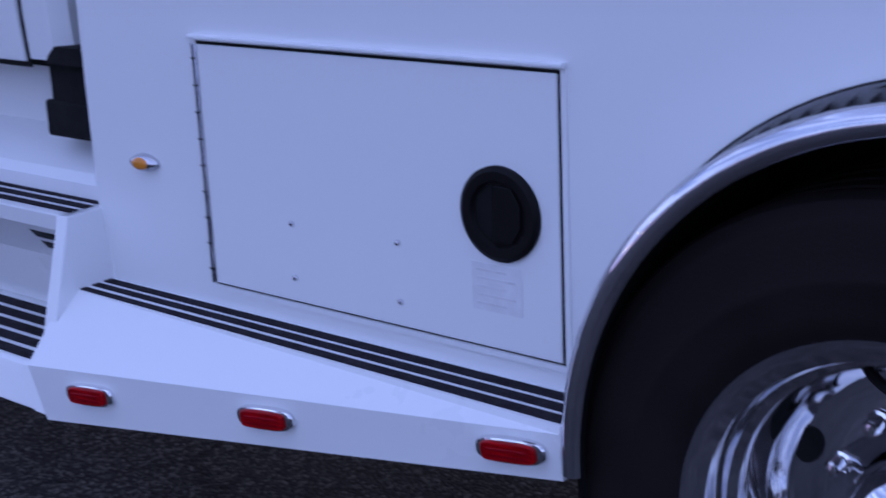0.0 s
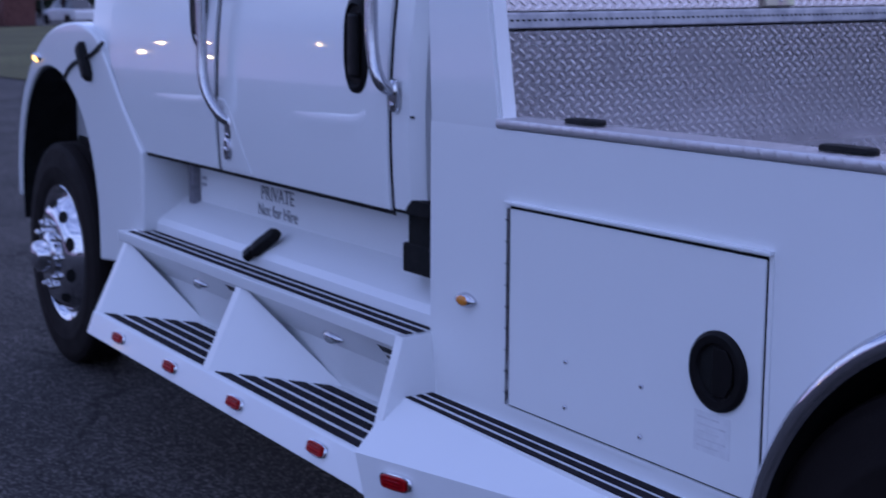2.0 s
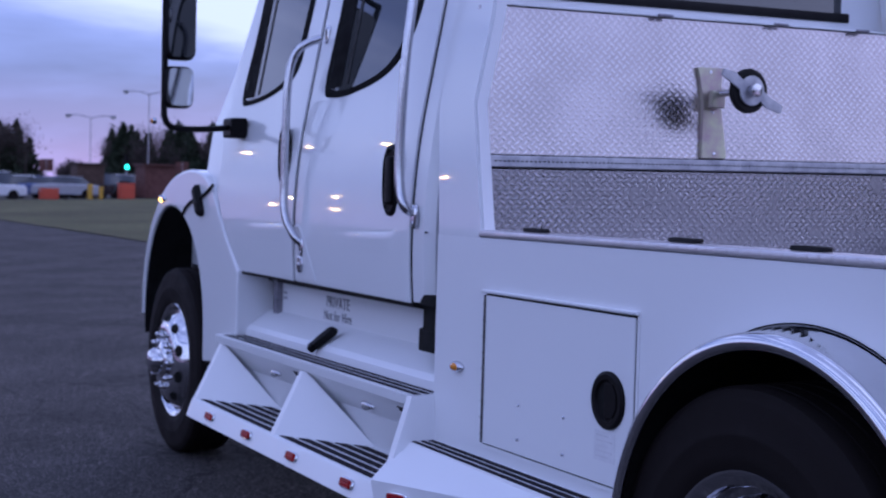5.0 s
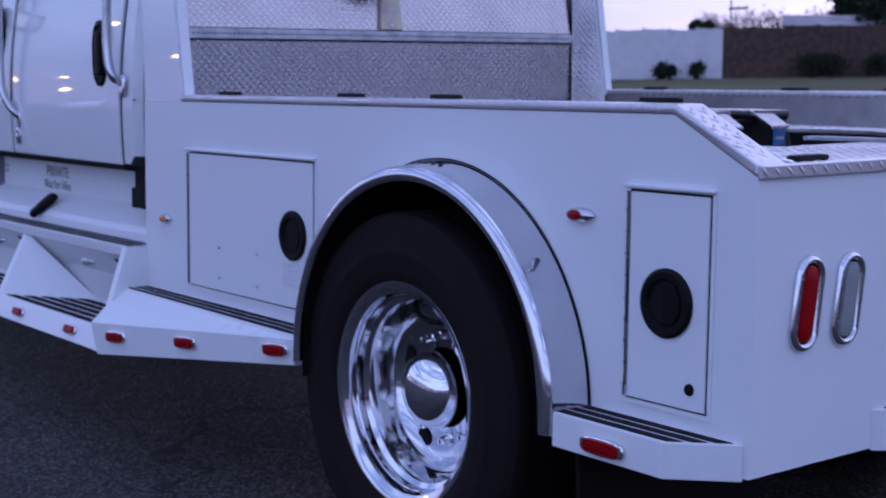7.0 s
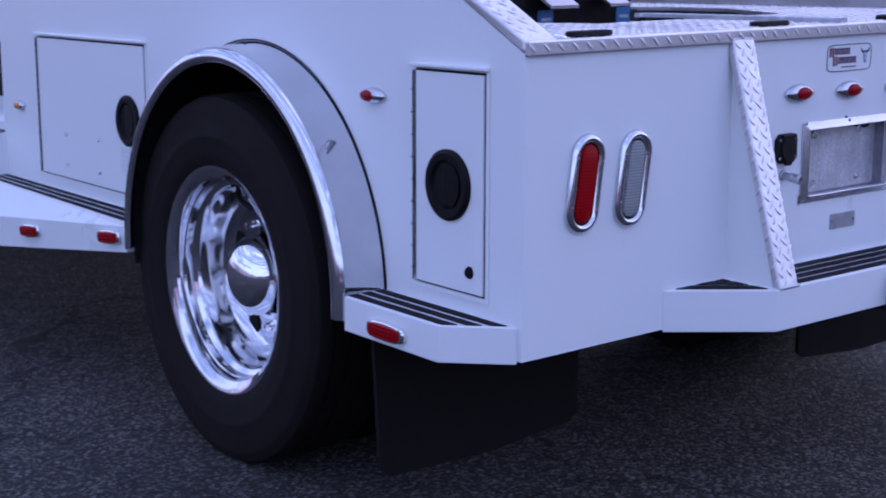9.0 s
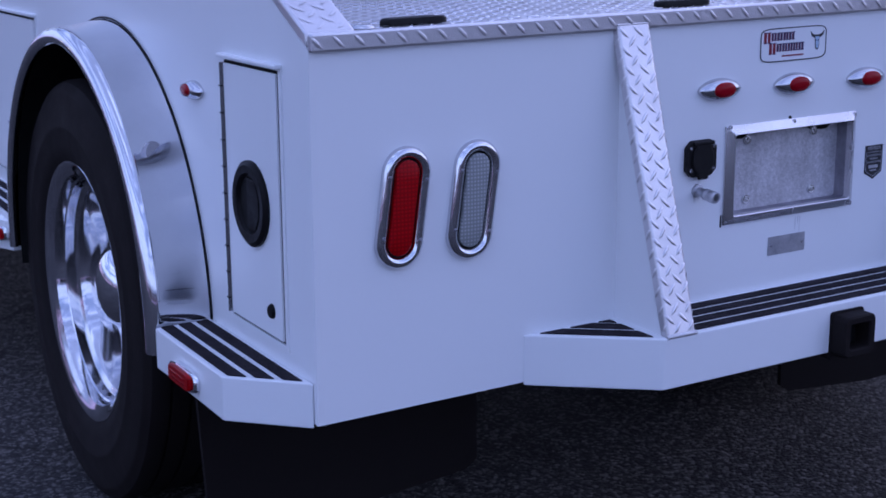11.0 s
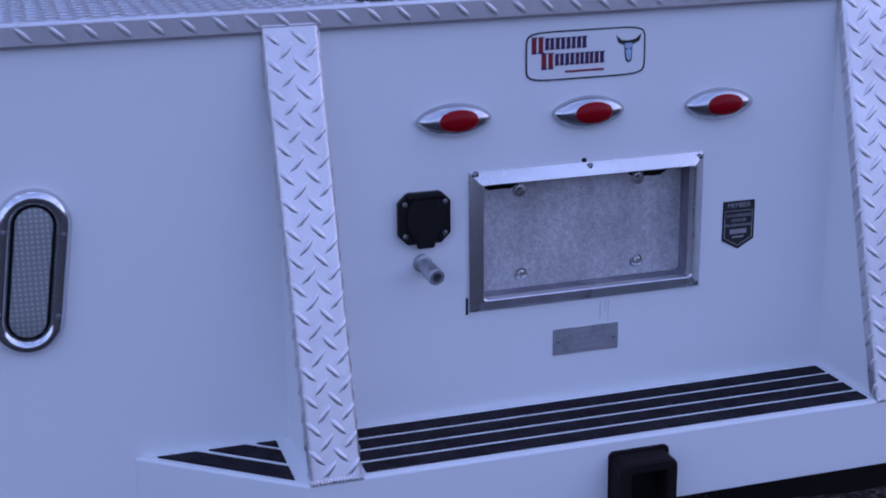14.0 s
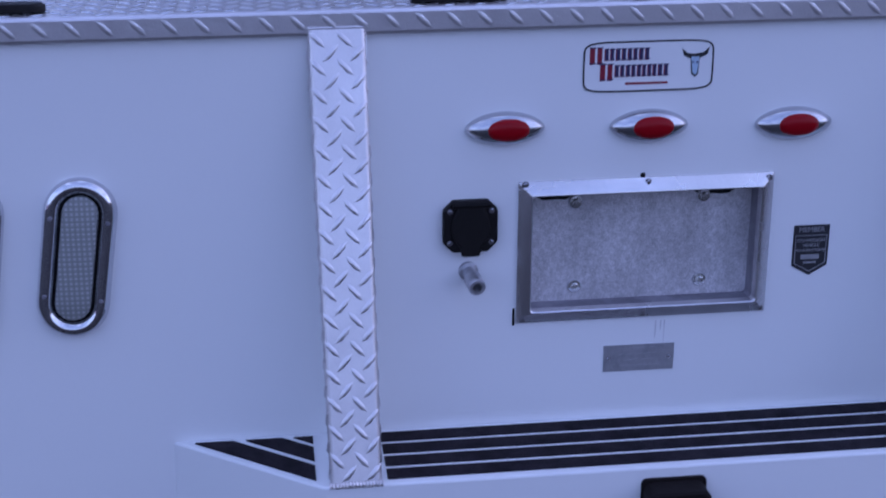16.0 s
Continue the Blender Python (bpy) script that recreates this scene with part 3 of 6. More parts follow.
def side_rail(y0, y1, out):
    """A raised kerb along the bed with a ramped end."""
    prof = [(0.0, 1.150), (0.24, 1.274), (2.58, 1.274), (2.58, RAIL), (0.235, RAIL), (0.0, DECK + 0.002)]
    r = part("side_rail", prism(prof, "y", y0, y1, 0.004), PLATE, truck, "diamond-plate kerb rail along the bed")
    tagged(part("raised_pattern", lozenges(0.25, 2.57, y0 + 0.006, y1 - 0.006, Matrix.Translation((0, 0, RAIL + 0.0003)), height=0.0009), PLATE, r), kind="stuff")
    ramp_m = Matrix.Translation((0, 0, DECK + 0.0025)) @ Matrix.Rotation(-math.atan2(RAIL - DECK, 0.235), 4, "Y")
    tagged(part("raised_pattern", lozenges(0.01, 0.255, y0 + 0.006, y1 - 0.006, ramp_m, height=0.0005), PLATE, r), kind="stuff")
    face = lozenges(-2.57, -0.26, 1.277, RAIL - 0.002, Matrix(((-1, 0, 0, 0), (0, 0, out, y1 + 0.0003 if out > 0 else y0 - 0.0003), (0, 1, 0, 0), (0, 0, 0, 1))), height=0.0006)
    tagged(part("raised_pattern", face, PLATE, r), kind="stuff")
    inner_y = y0 if out > 0 else y1
    # Inner face takes the darker deck plate to paint its dark reflections.
    part("rail_wall", box((0.26, inner_y - 0.004 * out, DECK), (2.62, inner_y + 0.004 * out, 1.273)), DECKPLATE, r, "diamond-plate inner face, its dark reflections put into the colour")
    inner = lozenges(0.28, 2.6, DECK + 0.01, 1.285, Matrix(((1, 0, 0, 0), (0, 0, -out, inner_y - 0.005 * out), (0, 1, 0, 0), (0, 0, 0, 1))), height=0.0008)
    tagged(part("raised_pattern", inner, DECKPLATE, r), kind="stuff")
    return r


side_rail(-0.085, 0.004, 1)
side_rail(-W - 0.004, -W + 0.085, -1)


def pocket_cover(x, y, z, along):
    """A soft black cap over a stake pocket."""
    m = Matrix.Translation((x, y, z)) @ Matrix.Rotation(0 if along == "x" else math.pi / 2, 4, "Z")
    c = part("pocket_cover", domed(stadium(0.034, 0.125)[::-1], ((1, 0), (1, 0.007), (0.93, 0.0105), (0.6, 0.0115)), m @ Matrix.Rotation(math.pi / 2, 4, "Z")), RUBBER, truck, "black rubber stake pocket cap")
    return c


for px in (2.31, 1.58, 1.12, 0.325):
    pocket_cover(px, -0.045, RAIL + 0.002, "x")
    pocket_cover(px, -W + 0.045, RAIL + 0.002, "x")
for py in (-0.22, -0.80, -1.28, -1.88):
    pocket_cover(0.05, py, DECK + 0.002, "y")

part("deck_washer", lathe(((0.0005, 0.007), (0.011, 0.0065), (0.018, 0.0045), (0.021, 0.001), (0.021, 0.0)), Matrix.Translation((0.028, -0.112, DECK + 0.001)), 24), SATIN, truck, "worn round steel cap on the deck")

# ---- rear wheel arch, step and lower skirt ----
def fender(mirror):
    s = lambda y: y if not mirror else -W - y
    lip = arch(AR, -3, 183, 56)
    bm = bmesh.new()
    rings = []
    for x, z in lip:
        nx, nz = (x - AX) / AR, (z - AZ) / AR
        rings.append([Vector((x + nx * d, s(y), z + nz * d)) for y, d in ((-0.01, 0.017), (0.092, 0.0), (0.100, 0.004), (0.111, 0.003), (0.121, -0.004), (0.127, -0.016), (0.126, -0.029), (0.118, -0.036), (0.110, -0.030), (0.104, -0.014), (-0.01, 0.005))])
    f = part("fender", loft(rings), STEEL, truck, "polished stainless steel fender band with a rolled lip", 60)
    seal = part("fender_seal", tube([(AX + (AR + 0.018) * (x - AX) / AR, s(0.003), AZ + (AR + 0.018) * (z - AZ) / AR) for x, z in lip], 0.0019, 6), RUBBER, f, "thin black rubber seal")
    lining = [[Vector((AX + (x - AX) / AR * (AR - 0.02), s(y), AZ + (z - AZ) / AR * (AR - 0.02))) for y in (0.10, -0.62)] for x, z in arch(AR, -8, 188, 40)]
    part("arch_lining", loft(lining, closed=False, caps=False), DARK, f, "black wheel housing")
    return f


rear_fender = fender(False)
fender(True)
part("fender_bolt", lathe(((0.001, 0.022), (0.012, 0.021), (0.018, 0.012), (0.019, 0)), side_at(AX - (AR + 0.006) * math.cos(radians(38)), AZ + (AR + 0.006) * math.sin(radians(38)), 0.06) @ Matrix.Rotation(radians(-70), 4, "Y"), 14), HEADPLATE, rear_fender, "dark bolt head")


def tread_strips(quads, parent):
    """Grip strips as thin slabs: each quad lies flat at its height."""
    for q in quads:
        top = [Vector(p) + Vector((0, 0, 0.0022)) for p in q]
        low = [Vector(p) - Vector((0, 0, 0.001)) for p in q]
        part("grip_strip", loft([low, top]), TREAD, parent, smooth=None)


def rear_step(mirror):
    s = lambda y: y if not mirror else -W - y
    plan = [(0.488, 0.001), (0.488, 0.118), (0.135, 0.118), (0.012, 0.001)]
    step = part("rear_step", prism([(x, s(y)) for x, y in plan], "z", 0.502, 0.583, 0.003), WHITE, truck, "white step behind the wheel with black grip strips")
    quads = []
    for k in range(3):
        a, b = 0.012 + k * 0.036, 0.012 + k * 0.036 + 0.024
        end = lambda y: 0.022 + y * 1.04
        quads.append([(0.482, s(a), 0.583), (end(a), s(a), 0.583), (end(b), s(b), 0.583), (0.482, s(b), 0.583)])
    tread_strips(quads, step)
    return step


rear_step(False)
rear_step(True)


def front_skirt(mirror):
    s = lambda y: y if not mirror else -W - y
    f = [(x, s(y), z) for x, y, z in ((2.875, 0.001, 0.597), (2.875, 0.092, 0.597), (2.820, 0.240, 0.490), (2.788, 0.232, 0.380), (2.788, 0.001, 0.380))]
    r = [(1.638, s(y), z) for y, z in ((0.001, 0.597), (0.116, 0.597), (0.119, 0.585), (0.114, 0.508), (0.001, 0.508))]
    bm = loft([f, r])
    bmesh.ops.bevel(bm, geom=[e for e in bm.edges if e.calc_face_angle(0) > 0.25], offset=0.004, segments=2, affect="EDGES")
    sk = part("skirt", bm, WHITE, truck, "white sloped skirt with black grip strips on top")
    quads = []
    for k in range(3):
        a, b = 0.012 + k * 0.036, 0.012 + k * 0.036 + 0.025
        quads.append([(2.866, s(a * 0.86), 0.597), (1.645, s(a), 0.597), (1.645, s(b), 0.597), (2.862, s(b * 0.80), 0.597)])
    tread_strips(quads, sk)
    return sk


front_skirt(False)
front_skirt(True)


def side_lamp(m, parent, w=0.125, h=0.042):
    """A red marker with a bright rounded frame."""
    outline = oval(w, h, 3.2)
    b = part("marker_lamp", domed(outline, ((1, 0), (1, 0.006), (0.95, 0.010), (0.84, 0.011)), m), CHROME, parent, "red marker lamp in a bright frame")
    part("lens", domed(oval(w * 0.78, h * 0.74, 6), ((1, 0.008), (1, 0.015), (0.93, 0.018)), m), RED, b)
    for k in (-1, 1):
        part("lens_bar", domed([(x + k * 0.0, y + k * h * 0.13) for x, y in oval(w * 0.60, 0.004, 6, 12)], ((1, 0.016), (1, 0.0195), (0.9, 0.020)), m), REDLIT, b)
    return b


def along(p, q, t):
    return Vector(p) + (Vector(q) - Vector(p)) * t


for t in (0.155, 0.52, 0.93):
    a, b = along((2.848, 0.240, 0.490), (1.638, 0.119, 0.585), t), along((2.815, 0.232, 0.380), (1.638, 0.114, 0.508), t)
    p = (a * 0.58 + b * 0.42) + Vector((0, 0.002, 0))
    u = (Vector((1.60, 0.118, 0.54)) - Vector((2.872, 0.244, 0.433))).normalized()
    v = (a - b).normalized()
    w = u.cross(v).normalized()
    v = w.cross(u)
    side_lamp(Matrix(((u.x, v.x, w.x, p.x), (u.y, v.y, w.y, p.y), (u.z, v.z, w.z, p.z), (0, 0, 0, 1))), truck)
side_lamp(side_at(0.315, 0.535, 0.119), truck, 0.14, 0.042)


def tear_lamp(m, parent, w, h, lens, lens_off=0.0):
    """A pointed chrome marker with a small coloured lens."""
    outline = [(x, y * (1 - abs(2 * x / w) ** 2.6 * 0.12)) for x, y in oval(w, h, 1.9)]
    b = part("marker_lamp", domed(outline, ((1, 0), (1, 0.003), (0.95, 0.0075), (0.85, 0.0115), (0.68, 0.0150), (0.45, 0.0172), (0.20, 0.0180), (0.04, 0.0182)), m), SATIN, parent, "dulled chrome oval marker lamp", 60)
    part("lens", domed([(x + lens_off, y) for x, y in oval(w * 0.54, h * 0.68, 2.1)], ((1, 0.010), (0.99, 0.0150), (0.90, 0.0190), (0.70, 0.0215), (0.40, 0.0228), (0.05, 0.0232)), m), lens, b, "", 60)
    return b


tear_lamp(side_at(2.697, 0.856), truck, 0.085, 0.036, AMBER)
tear_lamp(side_at(0.529, 1.031), truck, 0.098, 0.038, REDLIT, -0.010)
for y in (-0.855, -1.045, -1.240):
    tear_lamp(rear_at(y, 1.030), truck, 0.104, 0.044, REDLIT, 0.003)


# ---- lockers in the flank ----
def paddle_handle(m, parent, d=0.152):
    rim = part("paddle_handle", lathe(((d / 2, 0.0), (d / 2, 0.006), (d / 2 - 0.008, 0.011), (d / 2 - 0.022, 0.010), (d / 2 - 0.026, 0.002), (0.001, 0.0015)), m, 44), PLASTIC, parent, "round black paddle handle")
    bm = prism([(-d * 0.08, -d * 0.30), (d * 0.16, -d * 0.29), (d * 0.27, -d * 0.12), (d * 0.27, d * 0.12), (d * 0.16, d * 0.29), (-d * 0.08, d * 0.30)], "z", 0.0, 0.007, 0.002)
    part("paddle", join(None, bm, m), PLASTIC, parent)
    bm = prism([(-d * 0.30, -d * 0.16), (-d * 0.10, -d * 0.30), (-d * 0.10, d * 0.30), (-d * 0.30, d * 0.16)], "z", 0.0, 0.0025)
    part("finger_well", join(None, bm, m), DARK, parent)
    return rim


def locker(x_front, x_rear, z0, z1, handle, hd, rivets=(), lock=None):
    door = part("locker_door", box((x_rear + 0.0035, 0.001, z0 + 0.004), (x_front - 0.004, 0.0065, z1 - 0.005), 0.0012), WHITE, truck, "white locker door with a round black handle")
    part("door_gap", box((x_rear, 0.0, z0), (x_front, 0.0025, z1)), DARK, door)
    part("drip_lip", box((x_rear - 0.012, 0.0, z1 + 0.004), (x_front + 0.014, 0.014, z1 + 0.012), 0.002), WHITE, door)
    part("door_frame", box((x_rear - 0.012, 0.0, z0 - 0.012), (x_front + 0.004, 0.0035, z0 - 0.002)), WHITE, door)
    part("door_frame", box((x_rear - 0.012, 0.0, z0 - 0.0018), (x_rear - 0.002, 0.0035, z1 + 0.0035)), WHITE, door)
    part("hinge", tube(((x_front + 0.003, 0.006, z0 + 0.004), (x_front + 0.003, 0.006, z1 - 0.004)), 0.0055, 8), STEEL, door, "continuous steel hinge")
    for k in range(int((z1 - z0) / 0.05)):
        part("hinge_gap_line", box((x_front - 0.002, 0.0, z0 + 0.03 + 0.05 * k), (x_front + 0.0085, 0.0118, z0 + 0.0325 + 0.05 * k)), DARK, door)
    paddle_handle(side_at(handle[0], handle[1], 0.0065), door, hd)
    for x, z in rivets:
        part("rivet", lathe(((0.0001, 0.006), (0.004, 0.005), (0.006, 0.001), (0.006, 0)), side_at(x, z, 0.0063), 10), STEEL, door)
    if lock:
        part("lock", lathe(((0.0001, 0.007), (0.011, 0.006), (0.014, 0.001), (0.014, 0)), side_at(lock[0], lock[1], 0.0063), 18), PLASTIC, door)
    return door


locker(2.515, 1.708, 0.640, 1.102, (1.822, 0.870), 0.155, ((2.294, 0.789), (2.042, 0.791), (2.294, 0.688), (2.042, 0.687)))
locker(0.364, 0.120, 0.625, 1.103, (0.241, 0.857), 0.156, (), (0.167, 0.675))
label_m = side_at(1.835, 0.745, 0.0068)
part("paper_label", join(None, prism([(-0.05, -0.04), (0.05, -0.04), (0.05, 0.04), (-0.05, 0.04)], "z", 0, 0.0006), label_m), STICKER, truck, "faded paper label on the locker door")
for k in range(5):
    part("print_bar", join(None, prism([(-0.04, 0.026 - 0.014 * k), (0.02 + 0.018 * (k % 2), 0.026 - 0.014 * k), (0.02 + 0.018 * (k % 2), 0.030 - 0.014 * k), (-0.04, 0.030 - 0.014 * k)], "z", 0.0006, 0.001), label_m), INKFAINT, truck)

# ---- tail: lamps, posts, bumper, plate box ----
def tail_lamp(y, z, lens, label):
    m = rear_at(y, z, 0.0, -8.0)
    outer = stadium(0.092, 0.212)
    b = part("tail_lamp", ring(outer, ((0.0, 0.0), (0.0, 0.005), (0.002, 0.0095), (0.006, 0.0135), (0.0105, 0.0150), (0.0150, 0.0135), (0.0185, 0.0095), (0.0205, 0.005), (0.0205, 0.0)), m), BRIGHT, truck, label, 60)
    part("gasket", domed(stadium(0.053, 0.173), ((1, 0.0), (1, 0.005), (0.9, 0.005)), m), RUBBER, b)
    part("lens", domed(stadium(0.0455, 0.1655), ((1, 0.003), (1, 0.009), (0.93, 0.012), (0.6, 0.013)), m), lens, b)
    for u in (-1, 1):
        for v in (-1, 1):
            q = m @ Matrix.Translation((u * 0.0355, v * 0.052, 0.0142))
            part("screw", lathe(((0.0001, 0.0018), (0.0022, 0.0016), (0.0032, 0.0004), (0.0034, -0.002)), q, 10), DULLZINC, b)
    return b


tail_lamp(-0.166, 0.8725, RED, "upright red tail lamp in an oval chrome bezel")
tail_lamp(-0.306, 0.8725, CLEAR, "upright clear reversing lamp in an oval chrome bezel")
tail_lamp(-W + 0.166, 0.8725, RED, "upright red tail lamp in an oval chrome bezel")
tail_lamp(-W + 0.306, 0.8725, CLEAR, "upright clear reversing lamp in an oval chrome bezel")

BT, BB, BX = 0.602, 0.505, -0.165
plan = [(0.0, -0.414), (BX, -0.610), (BX, -W + 0.610), (0.0, -W + 0.414)]
bumper = part("bumper", prism(plan, "z", BB, BT, 0.003), WHITE, truck, "white step bumper with black grip strips")
quads = []
for k in range(4):
    a, b = -0.014 - 0.037 * k, -0.014 - 0.037 * k - 0.027
    quads.append([(a, -0.690 if k else -0.690, BT), (b, -0.690, BT), (b, -W + 0.690, BT), (a, -W + 0.690, BT)])
for o0, o1 in ((0.010, 0.042), (0.053, 0.084), (0.094, 0.110)):
    for flip in (False, True):
        corner = []
        for o, first in ((o0, True), (o0, False), (o1, False), (o1, True)):
            f = (0.012 + 0.765 * o) / 0.165 if first else (0.186 - 0.644 * o) / 0.196
            x, y = -0.165 * f + 0.765 * o, -0.414 - 0.196 * f - 0.644 * o
            corner.append((x, -W - y if flip else y, BT))
        quads.append(corner)
tread_strips(quads, bumper)


def post(y0, y1, taper=0.0):
    """A raked corner post: white cheeks under a diamond-plate face."""
    top, low = (-0.008, 1.147), (BX + 0.004, BT)
    cheeks = part("corner_post", prism([(0.002, 1.147), top, low, (0.002, BT)], "y", y0 - 0.002, y1 + 0.002 - taper * 0.9), WHITE, truck, "raked white post faced with diamond plate")
    d = Vector((low[0] - top[0], 0, low[1] - top[1]))
    h, n = d.length, Vector((d.z, 0, -d.x)).normalized()
    if n.x > 0:
        n = -n
    up = -d.normalized()
    c = Vector((low[0], (y0 + y1) / 2, low[1]))
    m = Matrix(((0, up.x, n.x, c.x), (-1, 0, 0, c.y), (0, up.z, n.z, c.z), (0, 0, 0, 1)))
    w = y1 - y0 + 0.012
    bend, thick, fold = 0.0065, 0.003, 0.012

    def narrow(p):
        """Draws the outer edge in towards the foot, and the inner edge a little towards the top."""
        return m @ Vector((p.x + taper * (1 - p.y / h) * (0.5 - p.x / w) - 0.4 * taper * p.y / h * (0.5 + p.x / w), p.y, p.z))

    def across(s):
        """Place and outward way on the folded strip, s metres from its middle."""
        side, s, flat_half = (1 if s >= 0 else -1), abs(s), w / 2 - bend
        if s <= flat_half:
            return Vector((side * s, 0.004)), Vector((0, 1))
        s -= flat_half
        if s <= bend * math.pi / 2:
            a = s / bend
            return Vector((side * (flat_half + bend * math.sin(a)), 0.004 - bend + bend * math.cos(a))), Vector((side * math.sin(a), math.cos(a)))
        return Vector((side * w / 2, 0.004 - bend - (s - bend * math.pi / 2))), Vector((side, 0))
    reach = w / 2 - bend + bend * math.pi / 2 + fold
    ss = [-reach, -reach + fold] + [side * (w / 2 - bend + bend * math.pi / 2 * k / 4) for side, ks in ((-1, (3, 2, 1, 0)), (1, (0, 1, 2, 3))) for k in ks] + [reach - fold, reach]
    rings = []
    for v in (0.0, h * 0.5, h + 0.002):
        outer = [across(q) for q in ss]
        rings.append([narrow(Vector((p.x, v, p.y))) for p, o in outer] + [narrow(Vector((p.x - o.x * thick, v, p.y - o.y * thick))) for p, o in reversed(outer)])
    part("post_face", loft(rings), PLATE, cheeks, "bright folded diamond-plate strip")

    def wrapped(p):
        q, o = across(p.x)
        return narrow(Vector((q.x + o.x * (p.z + 0.0002), p.y, q.y + o.y * (p.z + 0.0002))))
    tagged(part("raised_pattern", lozenges(-reach, reach, 0.006, h - 0.001, None, 0.0174, warp=wrapped, height=0.0022, lean=-1, plump=1.15, reach=1.22), PLATE, cheeks), kind="stuff")
    part("post_cap", join(None, box((-w / 2, h + 0.0025, -0.010), (w / 2 - 0.4 * taper, h + 0.0055, 0.0045), 0.001), m), PLATE, cheeks)
    run = [y0 - 0.007 + (y1 - y0 + 0.014 - taper) * k / 48 for k in range(49)]
    bead = [[Vector((BX + 0.002 + r * math.cos(a), y, BT + 0.001 + r * math.sin(a))) for a in (math.pi * j / 4 for j in range(8))] for k, y in enumerate(run) for r in (0.0042 + 0.0009 * math.cos(k * 2.1),)]
    part("weld", loft(bead), PLATE, cheeks, "rippled weld bead at the foot")
    return cheeks


post(-0.676, -0.610, 0.013)
post(-W + 0.610, -W + 0.676)

# recessed plate box


def rounded_ring(y0, y1, z0, z1, steps, k=5):
    """A moulding round an opening, with a corner radius at each step: (inset, x, radius)."""
    rings = []
    for d, x, r in steps:
        u0, u1, a0, a1 = -y0 + d, -y1 - d, z0 + d, z1 - d
        pts = []
        for cu, cz, start in ((u0 + r, a0 + r, 180), (u1 - r, a0 + r, 270), (u1 - r, a1 - r, 0), (u0 + r, a1 - r, 90)):
            for i in range(k):
                a = radians(start + 90 * i / (k - 1))
                pts.append(Vector((x, -(cu + r * math.cos(a)), cz + r * math.sin(a))))
        rings.append(pts)
    return loft(rings + [rings[0]], caps=False)


plate_box = part("plate_box", rounded_ring(*PB, ((0.0, -0.0005, 0.0008), (0.0, -0.0035, 0.0008), (0.0145, -0.0135, 0.003), (0.0165, -0.0140, 0.005), (0.0180, -0.0125, 0.006), (0.0180, 0.002, 0.006), (0.013, 0.002, 0.004), (0.006, -0.0005, 0.002))), TREADTOP, truck, "empty galvanised number plate recess with a bolted frame", 20)
part("box_wall", rounded_ring(*PB, ((0.0178, -0.0115, 0.006), (0.0172, 0.034, 0.006), (0.0150, 0.034, 0.006), (0.0150, -0.0115, 0.006))), DULLZINC, plate_box, "dark grey wall of the recess")
part("back_plate", box((0.030, PB[0] - 0.0165, PB[2] + 0.0165), (0.033, PB[1] + 0.0165, PB[3] - 0.0165)), ZINCBACK, plate_box, "weathered streaked zinc back plate")


# Jagged dark strip: the flange's shadow and corner dirt, both put into colour.
rng = random.Random(21)
jag = [(PB[0] - 0.0185 - 0.0102 * k, PB[3] - 0.0225 - rng.uniform(0.0, 0.0016) - (0.011 if k in (2, 3, 4, 5) else 0.012 if k in (23, 24, 25, 26, 27) else 0.006 if k in (1, 6, 22, 28) else 0.001)) for k in range(31)]
part("seam_shade_strip", prism(jag + [(PB[1] + 0.0195, PB[3] - 0.0165), (PB[0] - 0.0185, PB[3] - 0.0165)], "x", 0.0290, 0.0299), DARK, plate_box, "dark strip of painted shade and dirt under the flange")
part("sealant_bead", join(None, lathe(((0.0001, 0.005), (0.0025, 0.0035), (0.0038, 0.0)), rear_at(-1.041, PB[3] + 0.021, 0.0), 8), Matrix()), RUBBER, plate_box)


def bolt(m, parent, r=0.007, mat=None):
    b = part("bolt", lathe(((0.0001, r * 0.9), (r * 0.55, r * 0.85), (r * 0.7, r * 0.35), (r * 1.15, r * 0.3), (r * 1.2, 0)), m, 12), mat or STEEL, parent)
    return b


for y, z in ((-0.960, 0.802), (-1.135, 0.806), (-0.958, 0.921), (-1.134, 0.926)):
    part("washer", lathe(((0.0003, 0.0016), (0.0092, 0.0016), (0.0098, 0.0)), rear_at(y, z, 0.0301), 20), ZINC, plate_box)
    bolt(rear_at(y, z, 0.0286), plate_box, 0.0076, BOLTZINC)
for y, z in ((PB[0] - 0.008, 0.955), (PB[1] + 0.008, 0.957), (PB[0] - 0.008, 0.769), (PB[1] + 0.008, 0.775), (-1.047, 0.955), (-1.047, 0.773)):
    bolt(rear_at(y, z, -0.006), plate_box, 0.0042)

# trailer socket, air fitting, tag, badge, shield, receiver
drip = rear_at(-1.075, 0.755)
for u, v0, v1, d in ((-0.006, -0.022, 0.004, 0.0012), (0.001, -0.012, 0.004, 0.0010), (0.006, -0.030, 0.004, 0.0009)):
    part("drip_stain", join(None, prism([(u - d, v0), (u + d * 0.4, v0 + 0.003), (u + d, v1), (u - d, v1)], "z", 0.0, 0.0004), drip), INKFAINT, plate_box, "thin grey run of dirt")
part("corner_gap", box((-0.0008, PB[0] + 0.0015, PB[2] - 0.004), (0.0005, PB[0] + 0.0045, PB[2] + 0.020)), DARK, plate_box, "dark slit beside the frame")
sock_m = rear_at(-0.811, 0.902)
eight = [(-0.036, -0.022), (-0.023, -0.035), (0.023, -0.035), (0.036, -0.022), (0.036, 0.022), (0.023, 0.035), (-0.023, 0.035), (-0.036, 0.022)]
